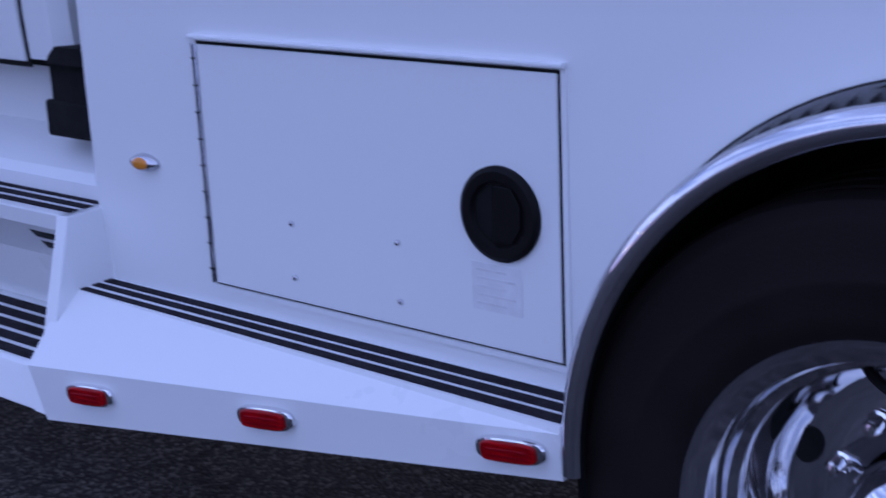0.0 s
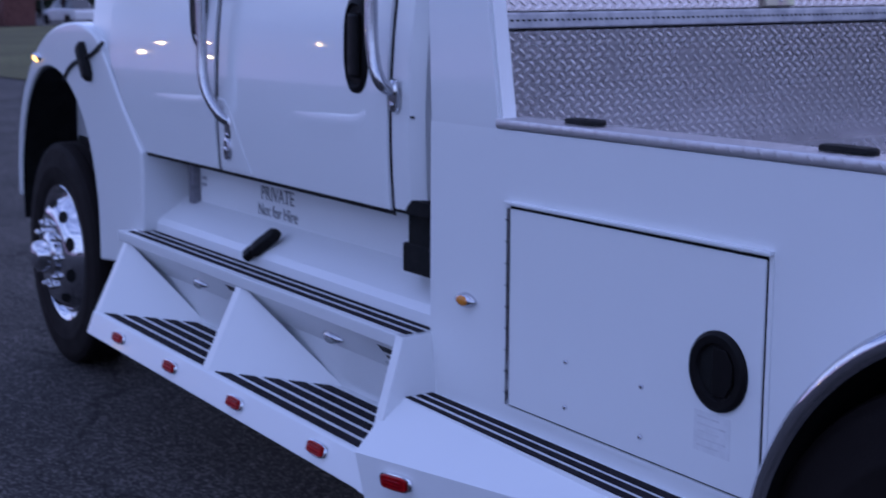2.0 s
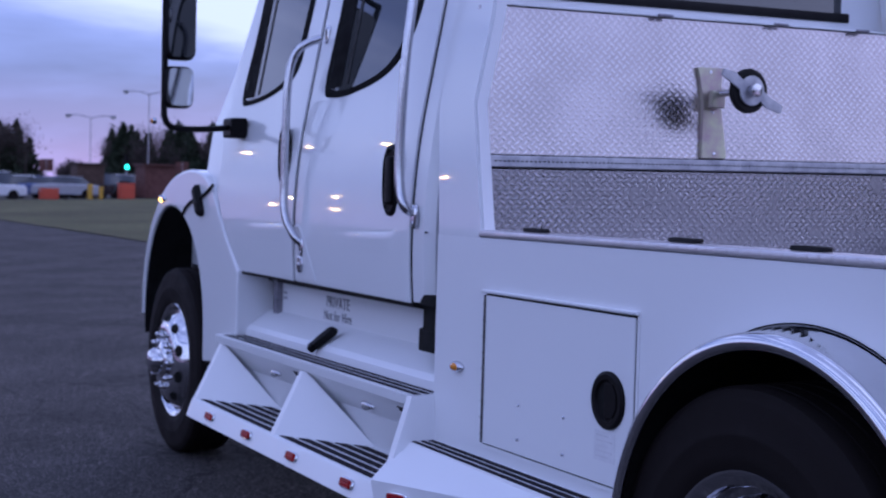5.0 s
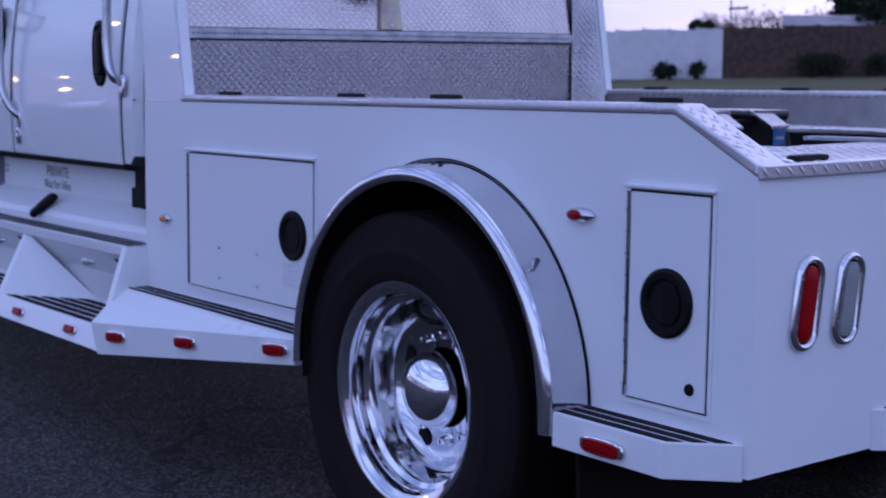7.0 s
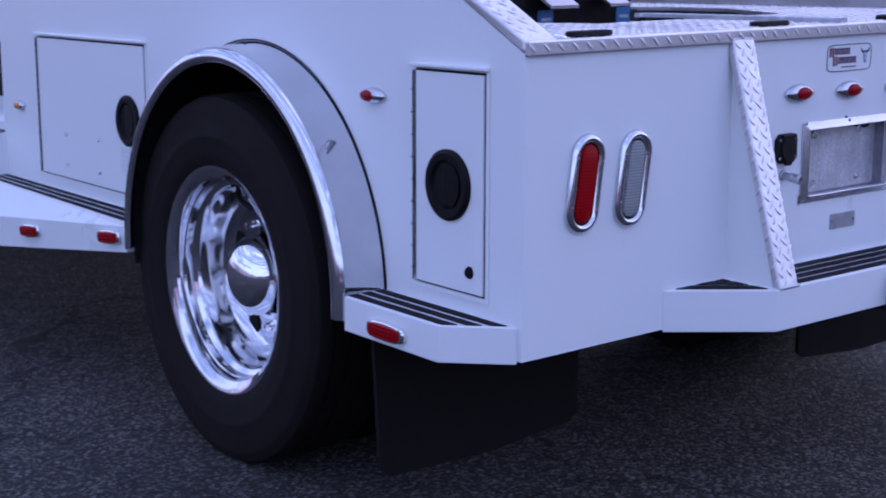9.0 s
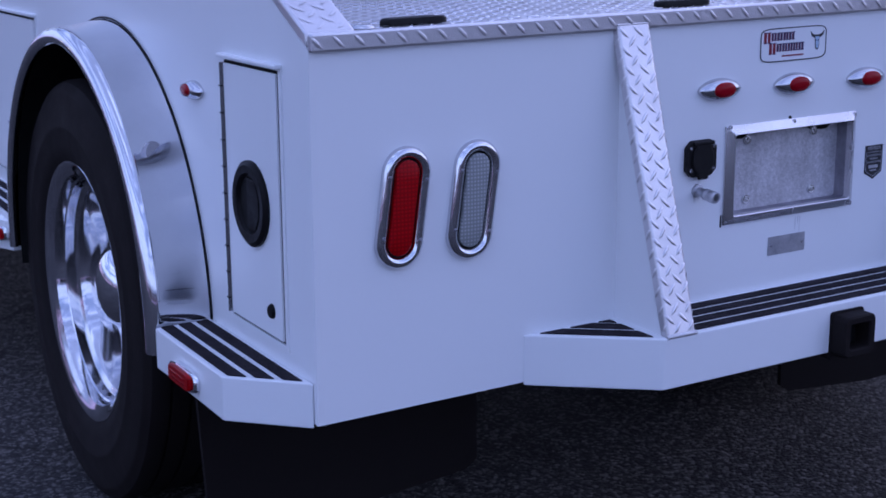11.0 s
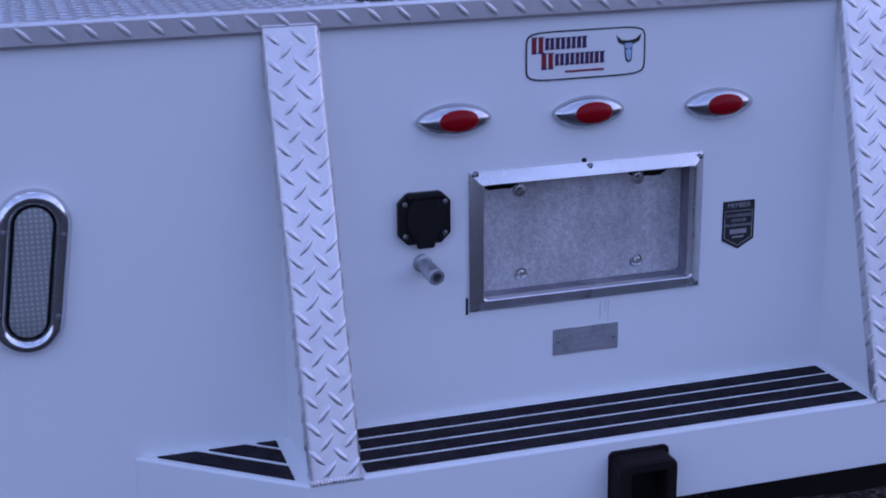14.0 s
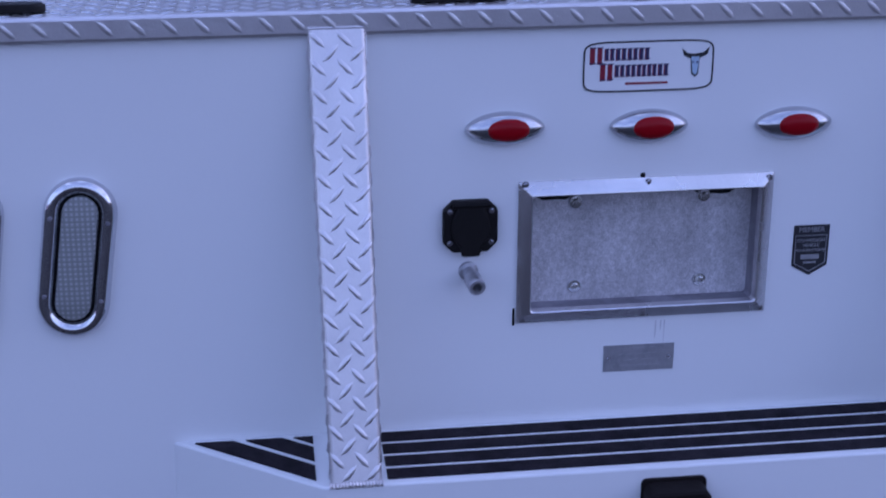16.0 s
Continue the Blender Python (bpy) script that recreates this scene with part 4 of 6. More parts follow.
sock = part("trailer_socket", join(None, prism(eight, "z", 0, 0.012, 0.002), sock_m), RUBBER, truck, "black trailer socket with a flap lid")
part("lid", join(None, prism([(-0.012, -0.040), (0.012, -0.040), (0.014, -0.027), (0.023, -0.017), (0.0265, -0.004), (0.0245, 0.012), (0.019, 0.022), (0.019, 0.030), (-0.019, 0.030), (-0.019, 0.022), (-0.0245, 0.012), (-0.0265, -0.004), (-0.023, -0.017), (-0.014, -0.027)], "z", 0.012, 0.018, 0.003), sock_m), RUBBER, sock)
part("lid_hinge", tube([sock_m @ Vector((k * 0.024, 0.030, 0.015)) for k in (-1, 1)], 0.0042, 8), PLASTIC, sock)
for a in (-0.0275, 0.0275):
    for c in (-0.0215, 0.0215):
        bolt(sock_m @ Matrix.Translation((a, c, 0.012)), sock, 0.0034, BRIGHT)
noz_m = rear_at(-0.810, 0.838) @ Matrix.Rotation(radians(8), 4, "X") @ Matrix.Rotation(radians(6), 4, "Y")
part("air_fitting", lathe(((0.013, -0.004), (0.013, 0.003), (0.0088, 0.005), (0.0088, 0.020), (0.0100, 0.022), (0.0114, 0.024), (0.0114, 0.030), (0.0104, 0.032), (0.0104, 0.035), (0.0116, 0.037), (0.0116, 0.050), (0.0104, 0.052), (0.0064, 0.052), (0.0054, 0.030), (0.0001, 0.030)), noz_m, 20), ZINC, truck, "dull steel air line fitting")
tag = part("data_tag", join(None, prism([(-0.049, -0.019), (0.049, -0.019), (0.049, 0.019), (-0.049, 0.019)], "z", 0, 0.0015), rear_at(-1.047, 0.706)), ZINC, truck, "small riveted metal data tag")
for k, wd in enumerate((0.05, 0.056, 0.044, 0.05)):
    part("print_bar", join(None, prism([(-wd / 2, -0.0015), (wd / 2, -0.0015), (wd / 2, 0.0015), (-wd / 2, 0.0015)], "z", 0.0015, 0.0019), rear_at(-1.047, 0.719 - k * 0.0085)), ZINC, tag)
for s in (-1, 1):
    bolt(rear_at(-1.047 + s * 0.042, 0.706, -0.0012), tag, 0.0026)

badge_m = rear_at(-1.041, 1.108)
badge = part("maker_badge", join(None, prism(oval(0.172, 0.066, 7, 48), "z", 0, 0.0008), badge_m), WHITE, truck, "white oval maker's badge with red print")
part("badge_outline", ring(oval(0.172, 0.066, 7, 48), ((0, 0.0), (0, 0.0012), (0.0022, 0.0012), (0.0022, 0.0)), badge_m), INK, badge)


def flat(outline, m, h, mat, parent, name):
    return part(name, join(None, prism(outline, "z", 0.0006, h), m), mat, parent)


def bar(u0, u1, v0, v1, m, mat, parent, name="print_bar"):
    return flat([(u0, v0), (u1, v0), (u1, v1), (u0, v1)], m, 0.0013, mat, parent, name)


for v, u0, hh, widths in ((0.0165, -0.077, 0.0150, (0.018, 0.0135, 0.0145, 0.0135, 0.0145)), (-0.0050, -0.063, 0.0150, (0.018, 0.0135, 0.0135, 0.0125, 0.0125, 0.0145))):
    u = u0
    for i, w in enumerate(widths):
        low_v, top_v = v - hh / 2 - (0.0045 if i == 0 else 0), v + hh / 2 + (0.002 if i == 0 else 0)
        for k, (f0, f1) in enumerate(((0.04, 0.34), (0.58, 0.86))):
            bar(u + w * f0 - 0.0012, u + w * f1 - 0.0008, low_v - 0.0008, top_v - 0.0006, badge_m, INKRED, badge)
            flat([(u + w * f0, low_v), (u + w * f1, low_v), (u + w * f1, top_v), (u + w * f0, top_v)], badge_m, 0.0016, INKRED if i == 0 else INKNAVY, badge, "print_bar")
            for v0 in (low_v, top_v - 0.0016):
                flat([(u + w * (f0 - 0.08), v0), (u + w * (f1 + 0.08), v0), (u + w * (f1 + 0.08), v0 + 0.0016), (u + w * (f0 - 0.08), v0 + 0.0016)], badge_m, 0.0018, INKNAVY, badge, "print_bar")
        u += w + 0.0012
bar(-0.030, 0.026, -0.0235, -0.0205, badge_m, INKRED, badge)
flat([(0.043, 0.022), (0.046, 0.012), (0.055, 0.008), (0.057, -0.012), (0.062, -0.016), (0.066, -0.012), (0.067, 0.008), (0.077, 0.013), (0.080, 0.023), (0.072, 0.016), (0.062, 0.014), (0.051, 0.015)], badge_m, 0.0014, INK, badge, "badge_emblem")
flat([(0.0555, 0.0105), (0.0585, -0.010), (0.0620, -0.0135), (0.0645, -0.010), (0.0665, 0.0105)], badge_m, 0.0018, INKPALE, badge, "badge_emblem")
for u in (0.0583, 0.0638):
    flat([(u - 0.0016, 0.002), (u + 0.0016, 0.002), (u, 0.0055)], badge_m, 0.0020, INKNAVY, badge, "badge_emblem")
sh_m = rear_at(-1.279, 0.853)
shield = part("member_shield", join(None, prism([(-0.025, -0.022), (0.0, -0.036), (0.025, -0.022), (0.025, 0.035), (-0.025, 0.035)], "z", 0, 0.0008), sh_m), INK, truck, "small dark shield-shaped membership sticker")
ring_pts = [(-0.022, -0.019), (0.0, -0.031), (0.022, -0.019), (0.022, 0.021), (-0.022, 0.021)]
part("shield_line", ring(ring_pts, ((0, 0.0007), (0, 0.0012), (0.0012, 0.0012), (0.0012, 0.0007)), sh_m), ZINC, shield)
lettering("MEMBER", 0.0098, sh_m @ Matrix.Translation((0, 0.0285, 0.0012)), ZINC, shield)
lettering("CONVERSION", 0.0062, sh_m @ Matrix.Translation((0, 0.0135, 0.0012)), ZINC, shield)
lettering("VEHICLE", 0.0062, sh_m @ Matrix.Translation((0, 0.0065, 0.0012)), ZINC, shield)
lettering("MANUFACTURER", 0.0056, sh_m @ Matrix.Translation((0, -0.0005, 0.0012)), ZINC, shield)
bar(-0.013, 0.013, -0.013, -0.0065, sh_m, ZINC, shield)
bar(-0.009, 0.009, -0.019, -0.0165, sh_m, ZINC, shield)
rec = part("receiver", rounded_ring(-1.0155, -1.0965, 0.502, 0.583, ((0, -0.10, 0.012), (0, -0.2025, 0.012), (0.0025, -0.2060, 0.011), (0.0130, -0.2060, 0.006), (0.0155, -0.2030, 0.005), (0.0155, -0.10, 0.005))), TYRE, truck, "black square trailer hitch receiver")
part("collar", rounded_ring(-1.0140, -1.0990, 0.490, 0.587, ((0, -0.12, 0.007), (0, BX - 0.005, 0.007), (0.014, BX - 0.005, 0.007), (0.014, -0.12, 0.007))), TYRE, rec, "black collar plate round the tube")
part("tube_end", box((BX - 0.003, -1.030, 0.515), (BX - 0.001, -1.083, 0.570)), DARK, rec)


# ---- wheels ----
def tyre_profile(r, w, bead):
    h = w / 2
    return [(bead, -h * 0.72), (bead + 0.02, -h * 0.90), (r * 0.80, -h), (r * 0.93, -h * 0.96), (r * 0.985, -h * 0.86), (r, -h * 0.74),
            (r, -h * 0.58), (r - 0.010, -h * 0.57), (r - 0.010, -h * 0.53), (r, -h * 0.52), (r, -h * 0.24), (r - 0.010, -h * 0.23), (r - 0.010, -h * 0.18), (r, -h * 0.17),
            (r, h * 0.17), (r - 0.010, h * 0.18), (r - 0.010, h * 0.23), (r, h * 0.24), (r, h * 0.52), (r - 0.010, h * 0.53), (r - 0.010, h * 0.57), (r, h * 0.58),
            (r, h * 0.74), (r * 0.985, h * 0.86), (r * 0.955, h * 0.915), (r * 0.945, h * 0.945), (r * 0.93, h * 0.955), (r * 0.86, h * 0.99), (r * 0.80, h), (r * 0.79, h * 1.012), (r * 0.775, h * 1.012), (r * 0.765, h * 1.0), (r * 0.70, h * 0.985), (bead + 0.022, h * 0.92), (bead + 0.014, h * 0.86), (bead, h * 0.84)]


def wheel_rear(x, y, z, out):
    """Deep-dished outer wheel of a pair; out is +1 for the near flank."""
    m = Matrix(((out, 0, 0, x), (0, 0, out, y), (0, 1, 0, z), (0, 0, 0, 1))) if out > 0 else Matrix(((1, 0, 0, x), (0, 0, -1, y), (0, 1, 0, z), (0, 0, 0, 1)))
    R = 0.497
    wheel = part("rear_wheel", lathe(((0.290, -0.20), (0.262, -0.19), (0.262, -0.10), (0.268, -0.035), (0.290, -0.012), (0.309, -0.006), (0.312, 0.0), (0.309, 0.005), (0.303, 0.004), (0.288, -0.004), (0.276, -0.010),
                                            (0.272, -0.022), (0.268, -0.055), (0.252, -0.064), (0.247, -0.075), (0.243, -0.13), (0.236, -0.150), (0.215, -0.168), (0.17, -0.172), (0.13, -0.165), (0.112, -0.150), (0.105, -0.165), (0.09, -0.20)), m, 72), BRIGHT, truck, "polished deep-dish rear wheel")
    part("tyre", lathe(tyre_profile(R, 0.270, 0.292), m @ Matrix.Translation((0, 0, -0.118)), 80, closed=True), TYRE, wheel, "black truck tyre")
    part("hub_cap", lathe(((0.104, -0.172), (0.104, -0.112), (0.109, -0.108), (0.110, -0.102), (0.108, -0.096), (0.104, -0.088), (0.096, -0.074), (0.084, -0.061), (0.068, -0.050), (0.048, -0.042), (0.026, -0.0375), (0.0005, -0.036)), m, 48), CHROME, wheel, "domed chrome hub cap", 60)
    for k in range(10):
        a = 2 * math.pi * (k + 0.5) / 10
        q = m @ Matrix.Rotation(a, 4, "Z") @ Matrix.Translation((0.150, 0, -0.168))
        part("lug_nut", lathe(((0.017, 0), (0.017, 0.004), (0.0125, 0.006), (0.0125, 0.030), (0.009, 0.038), (0.0003, 0.040)), q, 12), CHROME, wheel)
    # Hand holes: shallow dark domes on the uncut disc paint their inner shade.
    for k in range(5):
        a = 2 * math.pi * k / 5 + 0.3
        q = m @ Matrix.Rotation(a, 4, "Z") @ Matrix.Translation((0.203, 0, -0.1695))
        part("hole_shade_cap", domed(oval(0.045, 0.062), ((1.0, 0.0), (0.94, 0.004), (0.8, 0.0035)), q), DARK, wheel)
    part("valve_stem", tube(smoothed([m @ Vector(v) for v in ((0.10, 0.235, -0.12), (0.07, 0.215, -0.10), (0.03, 0.20, -0.09), (-0.03, 0.19, -0.095), (-0.07, 0.20, -0.12))], 5), 0.008, 8), PLASTIC, wheel, "dark valve hose")
    part("inner_tyre", lathe(tyre_profile(R, 0.270, 0.292), m @ Matrix.Translation((0, 0, -0.43)), 60, closed=True), TYRE, wheel, "black truck tyre")
    part("brake_drum", lathe(((0.25, -0.58), (0.25, -0.21), (0.0005, -0.205)), m, 32), DARK, wheel)
    return wheel


wheel_rear(1.152, 0.073, 0.5, 1)
wheel_rear(1.152, -W - 0.073, 0.5 + 0.031, -1)
for s in (lambda y: y, lambda y: -W - y):
    bm = prism([(s(0.005), 0.128), (s(0.03), 0.150), (s(0.05), 0.50), (s(-0.60), 0.50), (s(-0.60), 0.165), (s(-0.57), 0.145), (s(-0.30), 0.122)], "x", 0.47, 0.482)
    part("mud_flap", bm, TYRE, truck, "black rubber mud flap")
# ---- cab, seen from behind and beside ----
def cab_y(z, out=0.0):
    """The flank bulges a little at the doors and leans in above the window line."""
    low = min(z, 1.66)
    return 0.006 + out - 0.20 * (low - 1.25) ** 2 - max(0.0, z - 1.66) * 0.185


def cab_shell():
    rings = []
    for x, top, pinch in ((2.93, 2.55, 0.03), (2.96, 2.62, 0.0), (4.75, 2.66, 0.0), (5.05, 2.50, 0.0), (5.25, 2.05, 0.01), (5.45, 1.72, 0.02)):
        ring_pts = []
        for z in (1.036, 1.12, 1.21, 1.30, 1.39, 1.48, 1.57, 1.66, (1.66 + top) / 2, top - 0.10):
            ring_pts.append((x, cab_y(z) - pinch, z))
        ring_pts.append((x, cab_y(top) - 0.16, top))
        left = [(p[0], -W - p[1], p[2]) for p in reversed(ring_pts)]
        rings.append(ring_pts + left)
    return loft(rings)


cab = part("cab", cab_shell(), CABWHITE, truck, "glossy white crew cab")


def cab_panel(outline, out, thick, bevel=0.004):
    """A panel on the near flank that follows its lean; outline in x and z."""
    bm = prism(outline, "y", -thick, 0.0, bevel)
    for k in range(12):
        bmesh.ops.bisect_plane(bm, geom=bm.verts[:] + bm.edges[:] + bm.faces[:], plane_co=(0, 0, 1.11 + 0.05 * k), plane_no=(0, 0, 1))
    for v in bm.verts:
        v.co.y += cab_y(v.co.z, out)
    return bm


def curve_outline(pts, steps=5):
    p = smoothed([(x, 0, z) for x, z in pts + pts[:1]], steps)[:-1]
    return [(q.x, q.z) for q in p]


def cab_door(outline, window, handle, name_label):
    d = part("cab_door", cab_panel(outline, 0.010, 0.012), CABWHITE, truck, name_label)
    big = [(x + (0.010 if x > sum(p[0] for p in outline) / len(outline) else -0.010), z + (0.010 if z > 1.5 else -0.012)) for x, z in outline]
    part("door_seal", cab_panel(big, 0.0015, 0.004, 0), RUBBER, d, "black door seal")
    part("window_seal", cab_panel(curve_outline(window), 0.0125, 0.006, 0.001), SEAL, d, "black window seal")
    cx, cz = sum(p[0] for p in window) / len(window), sum(p[1] for p in window) / len(window)
    inner = [(cx + (x - cx) * 0.86, cz + (z - cz) * 0.91) for x, z in window]
    part("window_pane", cab_panel(curve_outline(inner), 0.0145, 0.003, 0), PANE, d, "dark window pane")
    fx, lx = max(p[0] for p in inner), min(p[1] for p in inner)
    part("window_bar", cab_panel([(fx - 0.13, lx + 0.012), (fx - 0.01, lx + 0.012), (fx - 0.01, 2.4), (fx - 0.13, 2.4)], 0.0165, 0.004, 0.001), SEAL, d, "black window channel")
    part("window_bar", cab_panel([(fx - 0.20, lx + 0.02), (fx - 0.175, lx + 0.02), (fx - 0.175, 2.4), (fx - 0.20, 2.4)], 0.0165, 0.004, 0.001), PLASTIC, d, "thin black divider")
    m = side_at(handle[0], handle[1], cab_y(handle[1], 0.010))
    h = part("door_handle", domed(oval(0.125, 0.255, 2.8), ((1, 0), (0.97, 0.010), (0.86, 0.016), (0.80, 0.008)), m), PLASTIC, d, "black oval door handle")
    part("grip", join(None, box((-0.026, -0.085, 0.004), (0.030, 0.085, 0.024), 0.010), m), PLASTIC, d)
    return d


rear_win = [(4.0, 1.86), (3.985, 1.795), (3.93, 1.772), (3.72, 1.775), (3.42, 1.83), (3.27, 1.93), (3.21, 2.10), (3.21, 2.44), (3.55, 2.47), (3.95, 2.46), (3.985, 2.10)]
rear_door = cab_door([(3.055, 1.030), (4.135, 1.034), (4.135, 2.54), (3.10, 2.54), (3.055, 2.2)], rear_win, (3.215, 1.447), "glossy white rear cab door with a dark window")
front_win = [(5.01, 1.87), (4.995, 1.805), (4.94, 1.783), (4.70, 1.80), (4.48, 1.845), (4.34, 1.915), (4.31, 2.10), (4.31, 2.44), (4.62, 2.45), (4.93, 2.44), (4.975, 2.10)]
front_door = cab_door([(4.165, 1.034), (4.83, 1.036), (5.02, 1.20), (5.16, 1.37), (5.16, 1.90), (5.02, 2.5), (4.165, 2.54)], front_win, (4.300, 1.545), "glossy white front cab door with a dark window")
part("door_crease", cab_panel([(4.128, 1.045), (3.90, 1.045), (4.04, 1.235), (4.075, 1.262), (4.128, 1.268)], 0.0135, 0.003, 0.001), CABWHITE, rear_door)
key = part("key_lock", domed(oval(0.050, 0.075), ((1, 0), (0.95, 0.008), (0.7, 0.010)), side_at(4.06, 1.11, cab_y(1.11, 0.0135))), SATIN, rear_door)
part("key_barrel", domed(oval(0.024, 0.024), ((1, 0.008), (1, 0.013), (0.5, 0.0145)), side_at(4.06, 1.105, cab_y(1.11, 0.0135))), STEEL, rear_door)


def swage(x_rear, x_front, parent):
    """A pressed line in the door that fades towards the front."""
    rings = []
    for k in range(13):
        f = k / 12
        x = x_rear + (x_front - x_rear) * f
        h = 0.0045 * min(1.0, f * 9) * (1 - f) ** 0.6
        z = 1.268 - 0.012 * f + 0.016 * max(0.0, 1 - f * 7) ** 2
        y = cab_y(1.26, 0.0098)
        rings.append([(x, y, z), (x, y + h + 0.0002, z - 0.012), (x, y + h * 0.6 + 0.0001, z - 0.03), (x, y - 0.0004, z - 0.075), (x, y - 0.002, z - 0.03)])
    part("swage_line", loft(rings), CABWHITE, parent)


swage(3.165, 3.62, rear_door)
swage(4.20, 4.72, front_door)
part("cab_skirt_seam", box((2.945, -0.002, 1.272), (3.044, 0.004, 1.277)), DARK, cab)


def grab_handle(pts, feet, label):
    g = part("grab_handle", tube(smoothed(pts, 8), 0.0165, 12), SATIN, truck, label)
    for x, z in feet:
        part("foot_plate", domed(oval(0.045, 0.085, 3), ((1, 0), (0.95, 0.007), (0.7, 0.012)), side_at(x, z, cab_y(z, 0.006))), STEEL, g)
        bolt(side_at(x, z - 0.022, cab_y(z, 0.016)), g, 0.008)
    return g


grab_handle(((3.022, 0.010, 1.335), (3.025, 0.050, 1.36), (3.045, 0.060, 1.43), (3.052, 0.060, 1.55), (3.046, 0.050, 1.85), (3.045, 0.015, 2.15), (3.05, -0.02, 2.30), (3.04, -0.10, 2.36)), ((3.020, 1.325), (3.04, 2.37)), "long brushed steel grab handle behind the rear door")
grab_handle(((4.060, 0.010, 1.190), (4.082, 0.040, 1.225), (4.130, 0.062, 1.31), (4.145, 0.062, 1.45), (4.145, 0.058, 1.80), (4.138, 0.040, 1.93), (4.110, 0.005, 1.99), (4.09, -0.06, 2.02)), ((4.055, 1.175), (4.08, 2.03)), "long brushed steel grab handle between the doors")

# cab underside: rocker panel, tank cover, black blocks for the shaded gap
rocker = part("rocker_panel", box((3.032, -0.19, 0.84), (4.70, -0.15, 0.990), 0.004), WHITE, truck, "white rocker panel with black lettering")
part("rocker_gap", box((3.0, -0.30, 0.992), (4.82, -0.125, 1.040)), DARK, rocker)
lettering("PRIVATE", 0.066, side_at(4.055, 0.945, -0.1492), INKGREY, rocker)
lettering("Not for Hire", 0.056, side_at(4.055, 0.889, -0.1492), INKGREY, rocker)
lettering_bar = side_at(4.66, 0.955, -0.1492)
for k, w in enumerate((0.05, 0.05)):
    bar(-w / 2, w / 2, -0.012 - 0.024 * k, -0.002 - 0.024 * k, lettering_bar, ZINC, rocker)
# Solid black blocks paint the shade of the gap behind the cab.
part("gap_shade_block", box((2.870, -0.35, 0.874), (3.030, -0.035, 1.04)), DARK, truck, "black block painting the shaded gap behind the cab")
part("bracket", box((4.70, -0.20, 0.85), (4.738, -0.12, 1.03), 0.006), DULLZINC, rocker)
part("gap_shade_block", box((2.868, -0.30, 0.868), (3.055, -0.030, 0.945), 0.006), DARK, truck, "black block painting the shaded gap behind the cab")
part("gap_shade_block", prism([(2.868, 1.03), (2.99, 1.03), (2.98, 1.045), (2.955, 1.066), (2.868, 1.066)], "y", -0.35, 0.001), DARK, truck, "black block painting the shaded gap behind the cab")
part("gap_hose", tube(smoothed(((2.91, -0.10, 1.0), (2.93, -0.09, 0.95), (2.97, -0.10, 0.92), (3.04, -0.13, 0.91)), 5), 0.018, 8), RUBBER, truck)
part("gap_shelf", box((2.87, -0.2, 0.868), (3.085, -0.05, 0.880), 0.004), PLASTIC, truck)
tank_prof = [(-0.30, 0.87), (-0.155, 0.862), (-0.120, 0.845), (-0.045, 0.795), (-0.030, 0.775), (-0.028, 0.742), (-0.30, 0.742)]
tank = part("tank_cover", loft([[(4.86, y, z) for y, z in tank_prof], [(2.870, y, z) for y, z in tank_prof]]), WHITE, truck, "white sloped tank cover under the doors", 12)
lev = side_at(3.93, 0.815, -0.055) @ Matrix.Rotation(radians(-40), 4, "X") @ Matrix.Rotation(radians(-38), 4, "Z")
latch = part("rubber_latch", domed(stadium(0.046, 0.120), ((1, 0), (1.0, 0.018), (0.85, 0.030), (0.4, 0.034)), lev), RUBBER, truck, "black rubber latch on the tank cover")
part("latch_pin", join(None, box((-0.02, -0.085, 0.0), (0.02, -0.05, 0.03), 0.006), lev), PLASTIC, latch)

# ---- boarding steps ----
SX0, SX1, SXM = 2.865, 4.935, 3.868
steps_ = part("boarding_step", prism([(-0.10, 0.700), (0.062, 0.700), (0.078, 0.706), (0.082, 0.743), (-0.10, 0.743)], "x", SX0, SX1, 0.003), WHITE, truck, "white two-level boarding step with grip strips")
tread_strips([[(SX0 + 0.02, y, 0.743), (SX1 - 0.05 - (y < 0) * 0.0, y, 0.743), (SX1 - 0.05, y + 0.021, 0.743), (SX0 + 0.02, y + 0.021, 0.743)] for y in (-0.034, 0.002, 0.038)], steps_)
low = part("lower_tread", prism([(-0.09, 0.44), (-0.09, 0.464), (0.186, 0.464), (0.194, 0.460), (0.222, 0.384), (0.205, 0.384), (0.18, 0.44)], "x", SX0 - 0.022, SX1 - 0.03, 0.003), WHITE, steps_)
part("riser", prism([(0.064, 0.706), (-0.022, 0.600), (-0.060, 0.466), (-0.085, 0.466), (-0.06, 0.61), (0.02, 0.706)], "x", SX0, SX1), WHITE, steps_, smooth=10)
# Dark bars paint the upper step's reflection onto the riser.
for x in (SX0 + 0.06, SXM + 0.04):
    for z in (0.672, 0.640):
        y = 0.064 - (0.706 - z) * 0.811
        part("riser_reflection_bar", prism([(y + 0.009, z + 0.010), (y - 0.007, z - 0.010), (y - 0.010, z - 0.006), (y + 0.004, z + 0.012)], "x", x, x + 0.13), PLASTIC, steps_, "dark bar painting the step's reflection on the riser")


